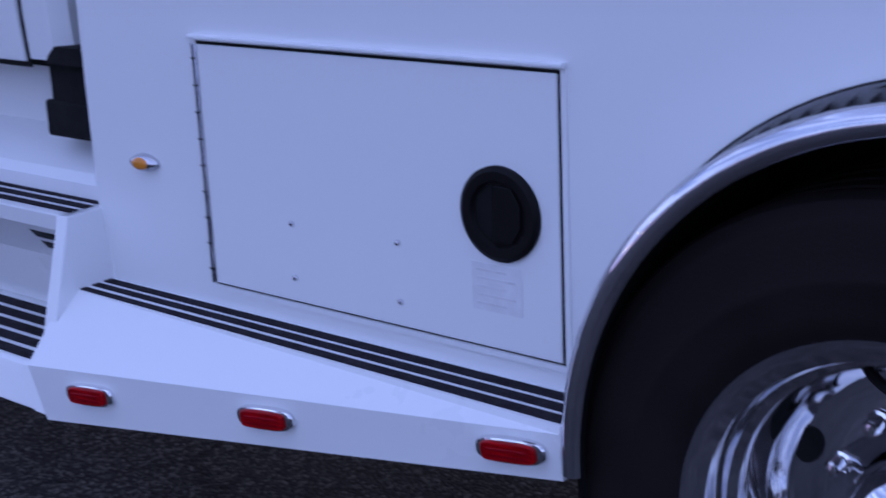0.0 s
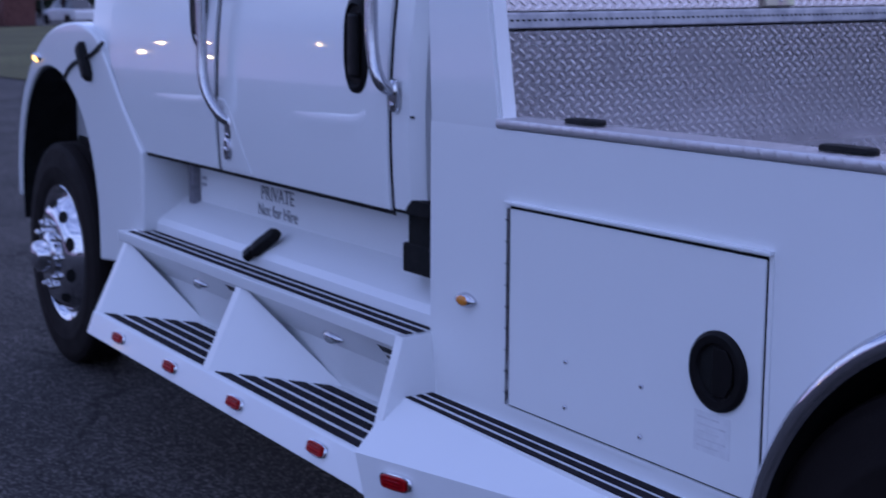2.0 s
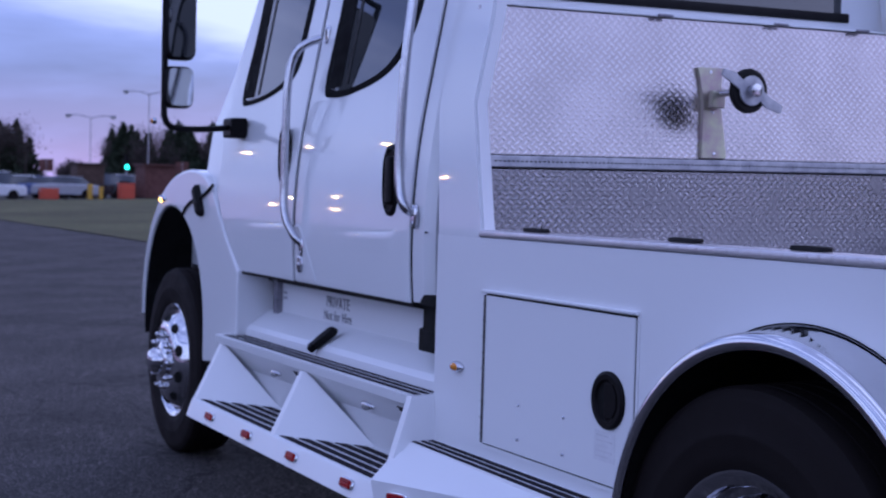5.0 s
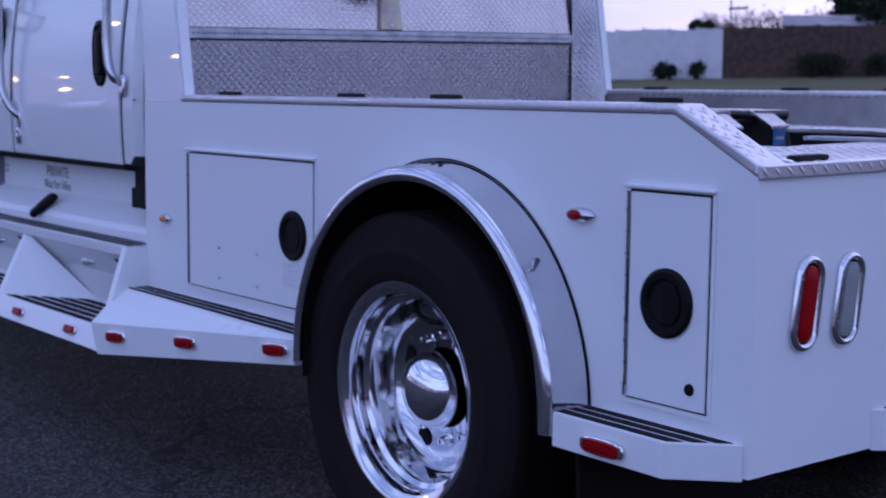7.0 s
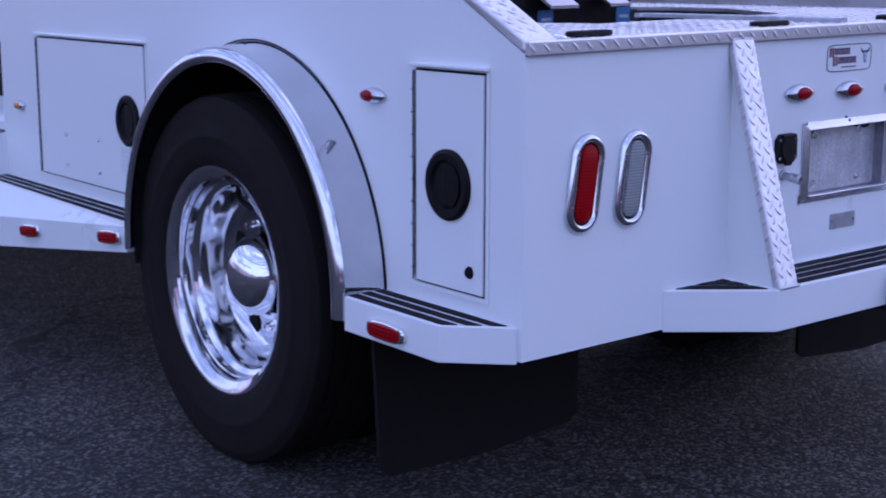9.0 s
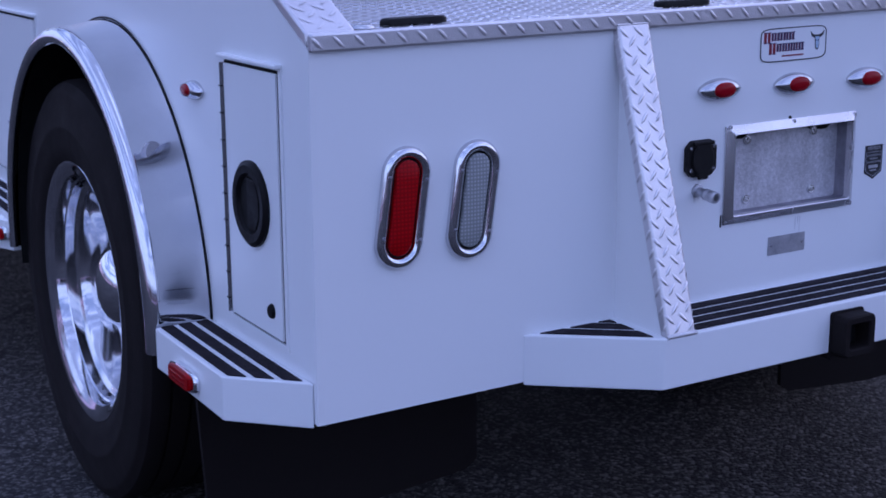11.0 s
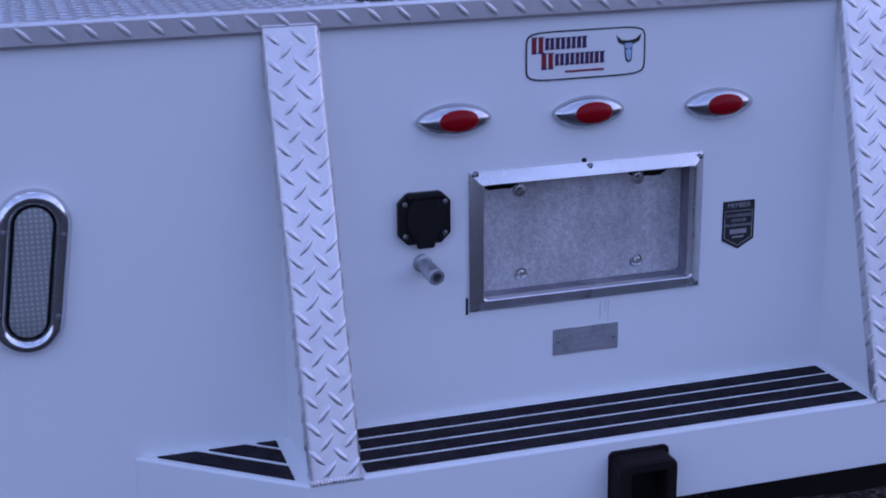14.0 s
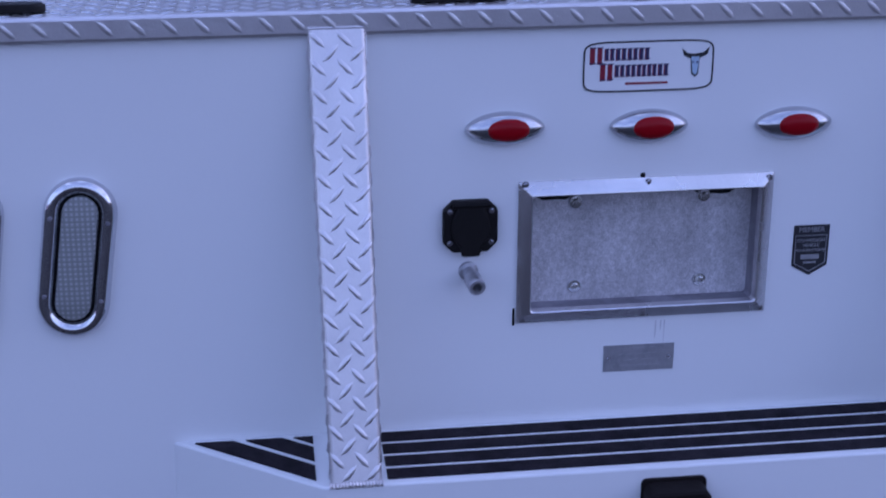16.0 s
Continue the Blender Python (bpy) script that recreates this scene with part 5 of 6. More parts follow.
def gusset(x, spread_front, spread_rear, name="gusset"):
    """A folded brace, narrow at the outer edge and wide where it meets the riser."""
    o0, o1 = (x - 0.022, 0.190, 0.464), (x + 0.022, 0.190, 0.464)
    t0, t1 = (x - 0.018, 0.070, 0.712), (x + 0.018, 0.070, 0.712)
    i0, i1 = (x - spread_rear, -0.062, 0.465), (x + spread_front, -0.062, 0.465)
    return part(name, solid([(o0, o1, t1, t0), (o0, t0, i0), (o1, i1, t1), (t0, t1, i1, i0), (o0, i0, i1, o1)]), WHITE, steps_, smooth=20)


gusset(SXM, 0.05, 0.42)
gusset(SX1 - 0.06, 0.02, 0.42)
end_prof = [(-0.05, 0.743), (0.082, 0.743), (0.088, 0.725), (0.224, 0.384), (0.06, 0.384), (0.0, 0.5), (-0.05, 0.56)]
part("step_end", loft([[(2.805 + (z - 0.384) * 0.150 + d, y, z) for y, z in end_prof] for d in (0.0, 0.036)]), WHITE, steps_)
quads = []
for lo_x, hi_x in ((SX0 + 0.02, SXM - 0.03), (SXM + 0.03, SX1 - 0.09)):
    for k in range(5):
        a, b = 0.178 - 0.046 * k, 0.178 - 0.046 * k - 0.030
        cut = lambda y: hi_x - (0.19 - y) / 0.25 * 0.40
        quads.append([(lo_x, a, 0.4645), (cut(a), a, 0.4645), (cut(b), b, 0.4645), (lo_x, b, 0.4645)])
tread_strips(quads, steps_)
for x in (3.075, 3.595, 4.100, 4.580):
    side_lamp(side_at(x, 0.424, 0.2070) @ Matrix.Rotation(radians(-18), 4, "X"), truck, 0.105, 0.040)
for x in (3.365, 4.320):
    tear_lamp(side_at(x, 0.640, 0.0105) @ Matrix.Rotation(radians(39), 4, "X"), truck, 0.115, 0.034, CLEAR)

# ---- hood, front fender and wheel ----
FX, FZ = 5.95, 0.497


def front_fender():
    arch_pts = [(5.93 + (0.49 if a < 90 else 0.60) * math.cos(radians(a)), 0.71 + 0.60 * math.sin(radians(a))) for a in range(0, 181, 6)]
    crown = smoothed([(x, 0, z) for x, z in ((5.19, 1.36), (5.33, 1.455), (5.58, 1.495), (5.86, 1.462), (6.08, 1.375), (6.26, 1.235), (6.38, 1.06), (6.435, 0.88), (6.44, 0.71))], 4)
    return prism([(5.33, 0.57), (5.02, 0.60), (4.83, 0.745), (4.83, 1.035), (5.02, 1.19)] + [(p.x, p.z) for p in crown] + arch_pts, "y", -0.30, 0.020, 0.010, seg=3)


hood = part("front_fender", front_fender(), CABWHITE, truck, "glossy white front fender with a deep arch")
part("hood", loft([[(5.20, -0.06, 1.0), (5.20, -0.06, 1.60), (5.20, -0.26, 1.72), (5.20, -W + 0.26, 1.72), (5.20, -W + 0.06, 1.60), (5.20, -W + 0.06, 1.0)],
                   [(6.1, -0.16, 1.0), (6.1, -0.16, 1.42), (6.1, -0.40, 1.56), (6.1, -W + 0.40, 1.56), (6.1, -W + 0.16, 1.42), (6.1, -W + 0.16, 1.0)],
                   [(6.95, -0.40, 0.8), (6.95, -0.40, 1.2), (6.90, -0.65, 1.34), (6.90, -W + 0.65, 1.34), (6.95, -W + 0.40, 1.2), (6.95, -W + 0.40, 0.8)]]), CABWHITE, truck, "glossy white sloping hood")
part("front_fender", join(None, front_fender(), Matrix.Translation((0, -W, 0)) @ Matrix.Diagonal((1, -1, 1, 1))), CABWHITE, truck, "glossy white front fender with a deep arch")
part("arch_lining", loft([[Vector((5.93 + (0.482 if -90 < a < 90 else 0.592) * math.cos(radians(a)), y, 0.71 + 0.592 * math.sin(radians(a)))) for y in (0.008, -0.6)] for a in range(-10, 191, 8)], closed=False, caps=False), DARK, hood)
part("hood_latch", domed(stadium(0.048, 0.175), ((1, 0), (1, 0.02), (0.8, 0.034), (0.4, 0.036)), side_at(5.40, 1.345, 0.020) @ Matrix.Rotation(radians(34), 4, "Z")), RUBBER, hood, "black rubber hood latch")
part("latch_cord", tube(smoothed(((5.20, 0.024, 1.42), (5.28, 0.026, 1.39), (5.38, 0.028, 1.36), (5.50, 0.028, 1.345), (5.62, 0.026, 1.31), (5.70, 0.024, 1.26)), 4), 0.008, 6), RUBBER, hood)
tear_lamp(side_at(6.06, 1.345, 0.018) @ Matrix.Rotation(radians(25), 4, "X"), truck, 0.11, 0.045, AMBERLIT)


def wheel_front(x, y, z, out):
    m = Matrix(((1, 0, 0, x), (0, 0, 1, y), (0, 1, 0, z), (0, 0, 0, 1))) if out > 0 else Matrix(((1, 0, 0, x), (0, 0, -1, y), (0, 1, 0, z), (0, 0, 0, 1)))
    m = m @ Matrix.Scale(0.957, 4)
    w = part("front_wheel", lathe(((0.27, -0.22), (0.27, -0.03), (0.300, -0.008), (0.309, 0.0), (0.304, 0.005), (0.285, -0.004), (0.272, -0.020), (0.262, -0.022), (0.235, 0.022), (0.21, 0.046), (0.17, 0.056), (0.145, 0.056), (0.125, 0.050), (0.11, 0.05)), m, 64), BRIGHT, truck, "polished front wheel with a bright hub")
    part("tyre", lathe(tyre_profile(0.497, 0.27, 0.292), m @ Matrix.Translation((0, 0, -0.118)), 72, closed=True), TYRE, w, "black truck tyre")
    part("hub_cap", lathe(((0.098, 0.045), (0.098, 0.066), (0.088, 0.074), (0.070, 0.080), (0.066, 0.112), (0.055, 0.132), (0.034, 0.142), (0.0005, 0.146)), m, 40), STEEL, w, "stepped chrome hub cap")
    for k in range(10):
        q = m @ Matrix.Rotation(2 * math.pi * k / 10, 4, "Z") @ Matrix.Translation((0.145, 0, 0.054))
        part("lug_nut", lathe(((0.018, 0), (0.018, 0.005), (0.0135, 0.008), (0.0135, 0.026), (0.010, 0.034), (0.0003, 0.037)), q, 12), STEEL, w)
        # Hand hole drawn as a dark dome; its shade is only colour.
        q = m @ Matrix.Rotation(2 * math.pi * (k + 0.5) / 10, 4, "Z") @ Matrix.Translation((0.222, 0, 0.034)) @ Matrix.Rotation(radians(38), 4, "Y")
        part("hole_shade_cap", domed(oval(0.046, 0.066), ((1.0, 0.0), (0.95, 0.004), (0.8, 0.002)), q), DARK, w)
    return w


wheel_front(FX - 0.04, -0.01, 0.512, 1)
wheel_front(FX, -W + 0.035, FZ + 0.031, -1)
part("front_mud_guard", box((6.36, -0.35, 0.44), (6.43, -0.05, 0.68), 0.02), RUBBER, truck, "black splash guard")

# ---- mirror ----
arm = part("mirror", tube(smoothed(((4.90, 0.02, 1.690), (4.88, 0.10, 1.676), (4.86, 0.24, 1.668), (4.85, 0.330, 1.675), (4.85, 0.362, 1.715), (4.85, 0.366, 1.80), (4.85, 0.366, 2.40), (4.85, 0.33, 2.47), (4.87, 0.10, 2.46), (4.90, -0.08, 2.44)), 6), 0.014, 10), PLASTIC, truck, "black twin towing mirror on a bent arm")
part("mirror_base", box((4.84, -0.02, 1.635), (4.97, 0.06, 1.725), 0.012), PLASTIC, arm)
for z0, z1, y0, y1, nm in ((1.757, 1.942, 0.236, 0.376, "convex"), (1.968, 2.42, 0.230, 0.374, "flat")):
    part("mirror_shell", box((4.815, y0, z0), (4.90, y1, z1), 0.038, 4), PLASTIC, arm)
    g = prism([((y0 + y1) / 2 + u, (z0 + z1) / 2 + v) for u, v in oval(y1 - y0 - 0.022, z1 - z0 - 0.022, 5.5, 40)], "x", 4.8110, 4.8155)
    part("mirror_glass", g, MIRROR if nm == "convex" else PANE, arm, "mirror glass")
tear_lamp(side_at(4.86, 1.70, 0.40), truck, 0.05, 0.03, AMBER)

# ---- wings and headache panel ----
HX = 2.665


def wing(mirror):
    s = lambda y: y if not mirror else -W - y + 0.045
    rows = ((1.272, 2.560, 2.868, 0.0), (1.69, 2.635, 2.890, 0.0), (1.97, 2.625, 2.915, -0.050), (2.40, 2.70, 2.93, -0.135))
    rings = [[(x0, s(y), z), (x1, s(y), z), (x1, s(y - 0.05), z), (x0, s(y - 0.05), z)] for z, x0, x1, y in rows]
    bm = loft(rings)
    bmesh.ops.bevel(bm, geom=[e for e in bm.edges if abs(e.verts[0].co.z - e.verts[1].co.z) > 0.1], offset=0.008, segments=2, affect="EDGES")
    w = part("cab_wing", bm, CABWHITE, truck, "white wing that fairs the bed to the cab")
    return w


wing(False)
far_wing = wing(True)


def wing_lining():
    """Plate that closes the corner between the bulkhead and the far wing."""
    rows = ((1.175, (2.650, -1.893), (2.545, -2.002)), (1.69, (2.660, -1.893), (2.635, -2.002)), (2.02, (2.698, -1.893), (2.625, -1.945)))
    rings = []
    for z, a, b in rows:
        rings.append([(a[0], a[1], z), (b[0], b[1], z)])
    part("wing_lining", loft(rings, closed=False, caps=False), HEADPLATE, far_wing, "diamond-plate lining")

    def warp(p):
        lo, hi = (rows[0], rows[1]) if p.y < 0.515 else (rows[1], rows[2])
        f = p.y / 0.515 if p.y < 0.515 else (p.y - 0.515) / 0.33
        a, b = Vector(lo[1]).lerp(Vector(hi[1]), f), Vector(lo[2]).lerp(Vector(hi[2]), f)
        q = a.lerp(b, p.x / 0.14)
        n = Vector((a.y - b.y, b.x - a.x)).normalized()
        n = n if n.x < 0 else -n
        off = p.z + (0.0004 if p.y < 0.515 else 0.0025)
        return Vector((q.x + n.x * off, q.y + n.y * off, 1.175 + p.y))
    tagged(part("raised_pattern", lozenges(0.005, 0.135, 0.01, 0.83, None, 0.0150, warp=warp, plump=1.7, height=0.0006, reach=1.15), HEADPLATE, far_wing), kind="stuff")


wing_lining()
panel = part("headache_panel", box((HX, -W + 0.05, 1.17), (HX + 0.02, -0.05, 1.495)), HEADPLATE, truck, "diamond-plate bulkhead behind the cab")
tilt = Matrix.Translation((HX - 0.002, 0, 1.508)) @ Matrix.Rotation(radians(6.5), 4, "Y")
up_panel = part("upper_panel", join(None, box((0.0, -W + 0.16, 0.0), (0.012, -0.055, 0.505)), tilt), HEADSHEET, truck, "hinged upper diamond-plate panel with faint scuffs")


def plate_on(u0, u1, v0, v1, m, parent, mat, height=0.0008):
    tagged(part("raised_pattern", lozenges(u0, u1, v0, v1, m, 0.0150, plump=1.7, height=height, reach=1.15), mat, parent), kind="stuff")


plate_on(0.06, W - 0.205, 1.19, 1.49, rear_at(0, 0, HX - 0.0004), panel, HEADPLATE, 0.0013)
plate_on(0.062, W - 0.205, 0.01, 0.50, tilt @ Matrix(((0, 0, -1, -0.0004), (-1, 0, 0, 0), (0, 1, 0, 0), (0, 0, 0, 1))), up_panel, HEADBAR)
rod = part("hinge_rod", box((HX - 0.012, -1.897, 1.493), (HX + 0.004, -0.06, 1.530), 0.004), ZINC, truck, "long perforated steel hinge bar")
# Thin dark strips paint the shadow lines above and below the bar.
for z0, z1 in ((1.4865, 1.4925), (1.5305, 1.5335)):
    part("hinge_gap_line", box((HX - 0.0035, -1.890, z0), (HX + 0.004, -0.06, z1)), DARK, rod, "dark strip painting the shadow line along the hinge bar")
for k in range(110):
    y = -0.09 - 0.0163 * k
    part("hinge_slot", box((HX - 0.0130, y - 0.0042, 1.5095), (HX - 0.0118, y + 0.0042, 1.5140)), DARK, rod)

rear_win_z = 2.075
part("cab_back", box((2.925, -1.93, 1.2), (2.94, -0.16, 2.5)), CABWHITE, truck, "white cab back wall")
part("back_window", box((2.918, -1.73, rear_win_z + 0.03), (2.926, -0.36, 2.44), 0.003), PANE, truck, "dark back window")
part("back_window_seal", box((2.914, -1.77, rear_win_z), (2.924, -0.32, rear_win_z + 0.035), 0.006), RUBBER, truck)
part("cab_ledge", box((2.712, -1.86, 2.014), (2.93, -0.13, 2.022), 0.003), CABWHITE, truck, "white ledge under the back window")
for y in (-0.72, -1.22, -1.60):
    part("scuff_latch", box((HX + 0.018, y, 2.012), (HX + 0.030, y - 0.06, 2.021), 0.003), DULLZINC, up_panel)

# bracket with a clamp knob
BP = tilt @ Matrix(((0, 0, -1, 0.0), (-1, 0, 0, -0.945), (0, 1, 0, 0.187), (0, 0, 0, 1)))
br = part("spare_bracket", join(None, prism([(-0.052, -0.16), (0.052, -0.16), (0.044, -0.05), (0.038, 0.02), (0.044, 0.10), (0.054, 0.155), (-0.054, 0.155), (-0.044, 0.10), (-0.038, 0.02), (-0.044, -0.05)], "z", 0.0, 0.015, 0.002), BP), PASSIVATED, truck, "yellow-zinc bracket with a clamping knob")
BM = rear_at(-0.945, 1.775, HX + 0.0)
part("stud", lathe(((0.013, 0.0), (0.013, 0.215), (0.022, 0.216), (0.022, 0.232), (0.0005, 0.233)), BM, 14), STEEL, br)
part("bracket_clip", join(None, box((-0.028, -0.05, 0.004), (0.028, 0.01, 0.03), 0.004), BM), PASSIVATED, br)
part("clamp_knob", lathe(((0.030, 0.170), (0.070, 0.172), (0.074, 0.178), (0.074, 0.192), (0.068, 0.197), (0.030, 0.198)), BM, 32), RUBBER, br, "black round clamp pad")
wm = BM @ Matrix.Rotation(radians(-22), 4, "Z")
wo = [(0.05 * math.cos(a), 0.05 * math.sin(a)) for a in (radians(d) for d in range(20, 161, 20))] + [(-0.085, 0.028), (-0.135, 0.02), (-0.135, -0.004), (-0.075, -0.012)] + \
     [(0.05 * math.cos(a), 0.05 * math.sin(a)) for a in (radians(d) for d in range(200, 341, 20))] + [(0.075, -0.028), (0.140, -0.022), (0.140, 0.006), (0.085, 0.010)]
part("wing_nut", join(None, prism(wo, "z", 0.199, 0.206, 0.001), wm), ZINC, br, "flat steel wing nut")
for v in (-0.145, 0.0, 0.14):
    bolt(BP @ Matrix.Translation((0, v, 0.0148)), br, 0.005)

# ---- hitch in the bed ----
hitch = thing("gooseneck_hitch", (1.06, -1.05, 0.83), "black fifth-wheel hitch head with blue stickers in the bed well", "trailer hitch")
part("base_frame", box((0.66, -1.45, 0.83), (1.46, -0.65, 0.90), 0.01), PLASTIC, hitch)
for y in (-0.80, -1.30):
    part("upright", prism([(0.80, 0.89), (1.30, 0.89), (1.20, 1.18), (0.88, 1.18)], "y", y - 0.03, y + 0.03, 0.006), PLASTIC, hitch)
jaw = [(0.80, -0.80), (0.80, -0.965), (0.97, -1.0), (0.97, -1.03), (0.80, -1.075), (0.795, -1.225), (1.02, -1.24), (1.27, -1.18), (1.29, -0.86), (1.02, -0.77)]
part("hitch_plate", prism(jaw, "z", 1.222, 1.250, 0.006), HITCHTOP, hitch, "greased black hitch plate")
part("plate_skirt", prism([(0.806, -0.80), (0.806, -1.222), (1.02, -1.235), (1.26, -1.17), (1.28, -0.87), (1.02, -0.775)], "z", 1.05, 1.223), PLASTIC, hitch)
for y0, y1 in ((-0.835, -0.945), (-1.065, -1.15)):
    top = [(0.735, y0 - 0.006, 1.205), (0.735, y1, 1.205), (0.812, y1, 1.2495), (0.812, y0, 1.2495)]
    under = [(x, y, z - 0.009) for x, y, z in top]
    part("guide_wing", loft([under, top]), HEADPLATE, hitch, "worn grey steel guide wing", smooth=None)
for y in (-0.879, -1.188):
    part("sticker", box((0.802, y - 0.028, 1.142), (0.8055, y + 0.028, 1.190)), INKBLUE, hitch, "blue sticker")
    part("sticker_bar", box((0.8012, y - 0.020, 1.160), (0.8022, y + 0.016, 1.168)), ZINC, hitch)
part("handle", tube(smoothed(((0.99, -0.80, 1.150), (0.90, -0.70, 1.190), (0.79, -0.59, 1.216), (0.66, -0.525, 1.214), (0.580, -0.490, 1.190)), 5), 0.019, 10), RUBBER, hitch, "black release handle")
part("air_bag", lathe(((0.10, 0.90), (0.15, 0.94), (0.15, 1.0), (0.13, 1.03), (0.15, 1.06), (0.10, 1.10)), Matrix.Translation((1.0, -1.05, 0)), 24), RUBBER, hitch, "black ribbed air spring")
for o in hitch.children:
    o.data.transform(Matrix.Translation((0.13, 0, 0)))
cover = thing("well_cover_bar", (0.30, -1.0, DECK), "thin grey metal bar lying on the deck", "metal bar")
run = smoothed([(0.66, -0.975, DECK), (0.625, -1.002, DECK), (0.33, -1.022, DECK), (0.012, -1.030, DECK)], 6)
part("bar", loft([[(p.x, p.y + d, p.z + h) for d, h in ((-0.012, 0.0015), (-0.012, 0.010), (-0.009, 0.013), (0.009, 0.013), (0.012, 0.010), (0.012, 0.0015))] for p in run]), ZINC, cover)

# ---- beyond the lot ----
LEAN = 0.0
BARK = material("bark", (0.06, 0.045, 0.035), 0.9, 0, 0.2, 8, 60, 0.3)
NEEDLES = material("dark_foliage", (0.030, 0.042, 0.022), 0.85, 0, 0.3, 2, 20, 0.0, spec=0.2)
TWIGS = material("bare_brown_twigs", (0.075, 0.055, 0.050), 0.9, 0, 0.3, 2, 20, 0.0, spec=0.2)
VINYL = material("white_vinyl", (0.72, 0.70, 0.72), 0.5, 0, 0.06, 1.5, 40, 0.05)
WOOD = material("stained_fence_board", (0.10, 0.055, 0.038), 0.75, 0, 0.25, 3, 30, 0.2)
RUST = material("rust_red_sheet", (0.13, 0.045, 0.035), 0.7, 0, 0.2, 3, 30, 0.1)
ORANGE = material("orange_plastic", (0.50, 0.07, 0.03), 0.5, 0, 0.05, 5, 50, 0.02)
YELLOW = material("yellow_paint", (0.55, 0.32, 0.03), 0.5, 0, 0.08, 5, 50, 0.02)
GALV = material("grey_pole_steel", (0.40, 0.40, 0.43), 0.5, 0.6, 0.1, 3, 40, 0.05)
ROOF = material("weathered_metal_roof", (0.20, 0.19, 0.21), 0.5, 0.2, 0.1, 1, 20, 0.05)
PAINTS = [material("car_paint_" + n, c, 0.25, 0, 0.04, 2, 50, 0.0, coat=0.6) for n, c in
          (("white", (0.70, 0.70, 0.72)), ("silver", (0.36, 0.37, 0.40)), ("black", (0.02, 0.02, 0.022)), ("red", (0.30, 0.02, 0.02)), ("blue", (0.05, 0.08, 0.20)))]
EYE = (-0.6, 1.93)


def far_off(dx, dy, d):
    return EYE[0] + dx * d, EYE[1] + dy * d


def leafy(verts, faces, rng, c, size, n, spread):
    """Loose flakes round a place."""
    for _ in range(n):
        p = Vector(c) + Vector((rng.gauss(0, 1) * spread[0], rng.gauss(0, 1) * spread[0], rng.gauss(0, 1) * spread[1]))
        a = Vector((rng.uniform(-1, 1), rng.uniform(-1, 1), rng.uniform(-1, 1))).normalized() * size * rng.uniform(0.5, 1.3)
        b = a.orthogonal().normalized() * size * rng.uniform(0.4, 1.0)
        k = len(verts)
        verts += [p - a, p + b * 0.6, p + a, p - b * 0.6]
        faces.append((k, k + 1, k + 2, k + 3))


def trunk(verts, faces, base, top, r0, r1, seg=6):
    base, top = Vector(base), Vector(top)
    d = (top - base).normalized()
    s = d.orthogonal().normalized()
    u = d.cross(s)
    k = len(verts)
    for p, r in ((base, r0), (top, r1)):
        verts += [p + (s * math.cos(2 * math.pi * i / seg) + u * math.sin(2 * math.pi * i / seg)) * r for i in range(seg)]
    faces += [(k + i, k + (i + 1) % seg, k + seg + (i + 1) % seg, k + seg + i) for i in range(seg)]


def mesh_of(name, verts, faces, mat, parent=None, smooth=False):
    me = bpy.data.meshes.new(name)
    me.from_pydata([tuple(v) for v in verts], [], faces)
    me.materials.append(mat)
    ob = new(name, me)
    if parent:
        ob.parent = parent
        ob.matrix_parent_inverse = Matrix.Translation(-parent.location)
    return ob


def tree_into(rng, x, y, h, kind, wood, leaf):
    z = gz(x, y)
    trunk(*wood, (x, y, z - 0.1), (x + rng.uniform(-.2, .2), y + rng.uniform(-.2, .2), z + h * 0.97), 0.035 * h * 0.6, 0.02)
    if kind == "pine":
        for k in range(16):
            t = 0.22 + 0.78 * k / 15
            w = (1 - t) * h * 0.22 + 0.12
            a = rng.uniform(0, 6.28)
            q = (x + math.cos(a) * w * 0.9, y + math.sin(a) * w * 0.9, z + h * t - 0.1)
            trunk(*wood, (x, y, z + h * t), q, 0.03, 0.01, 4)
            leafy(*leaf, rng, ((x + q[0]) / 2, (y + q[1]) / 2, z + h * t), 0.42, 60, (w * 0.62, h * 0.05))
    else:
        for k in range(14):
            a, t = rng.uniform(0, 6.28), rng.uniform(0.3, 0.8)
            w = h * rng.uniform(0.12, 0.30)
            q = (x + math.cos(a) * w, y + math.sin(a) * w, z + h * min(1.0, t + rng.uniform(0.12, 0.35)))
            trunk(*wood, (x, y, z + h * t), q, 0.05, 0.012, 4)
            leafy(*leaf, rng, q, 0.10, 60, (h * 0.10, h * 0.08))


def woods(name, label, seed, spots):
    rng = random.Random(seed)
    w, l, tw = ([], []), ([], []), ([], [])
    for x, y, h, kind in spots:
        tree_into(rng, x, y, h, kind, w, l if kind == "pine" else tw)
    g = thing(name, (spots[0][0], spots[0][1], gz(spots[0][0], spots[0][1])), label, "trees", kind="stuff")
    mesh_of("trunk", *w, BARK, g)
    if l[0]:
        mesh_of("foliage", *l, NEEDLES, g)
    if tw[0]:
        mesh_of("twigs", *tw, TWIGS, g)
    return g


rng = random.Random(4)
spots = []
for k in range(80):
    az = rng.uniform(-0.02, 0.192)
    d = rng.uniform(140, 165)
    x, y = far_off(math.sqrt(1 - az * az), -az, d)
    spots.append((x, y, rng.uniform(4.8, 6.6), "pine" if rng.random() < 0.5 else "bare"))
woods("pine_woods", "dark row of tall pines far across the field", 5, spots)
spots = []
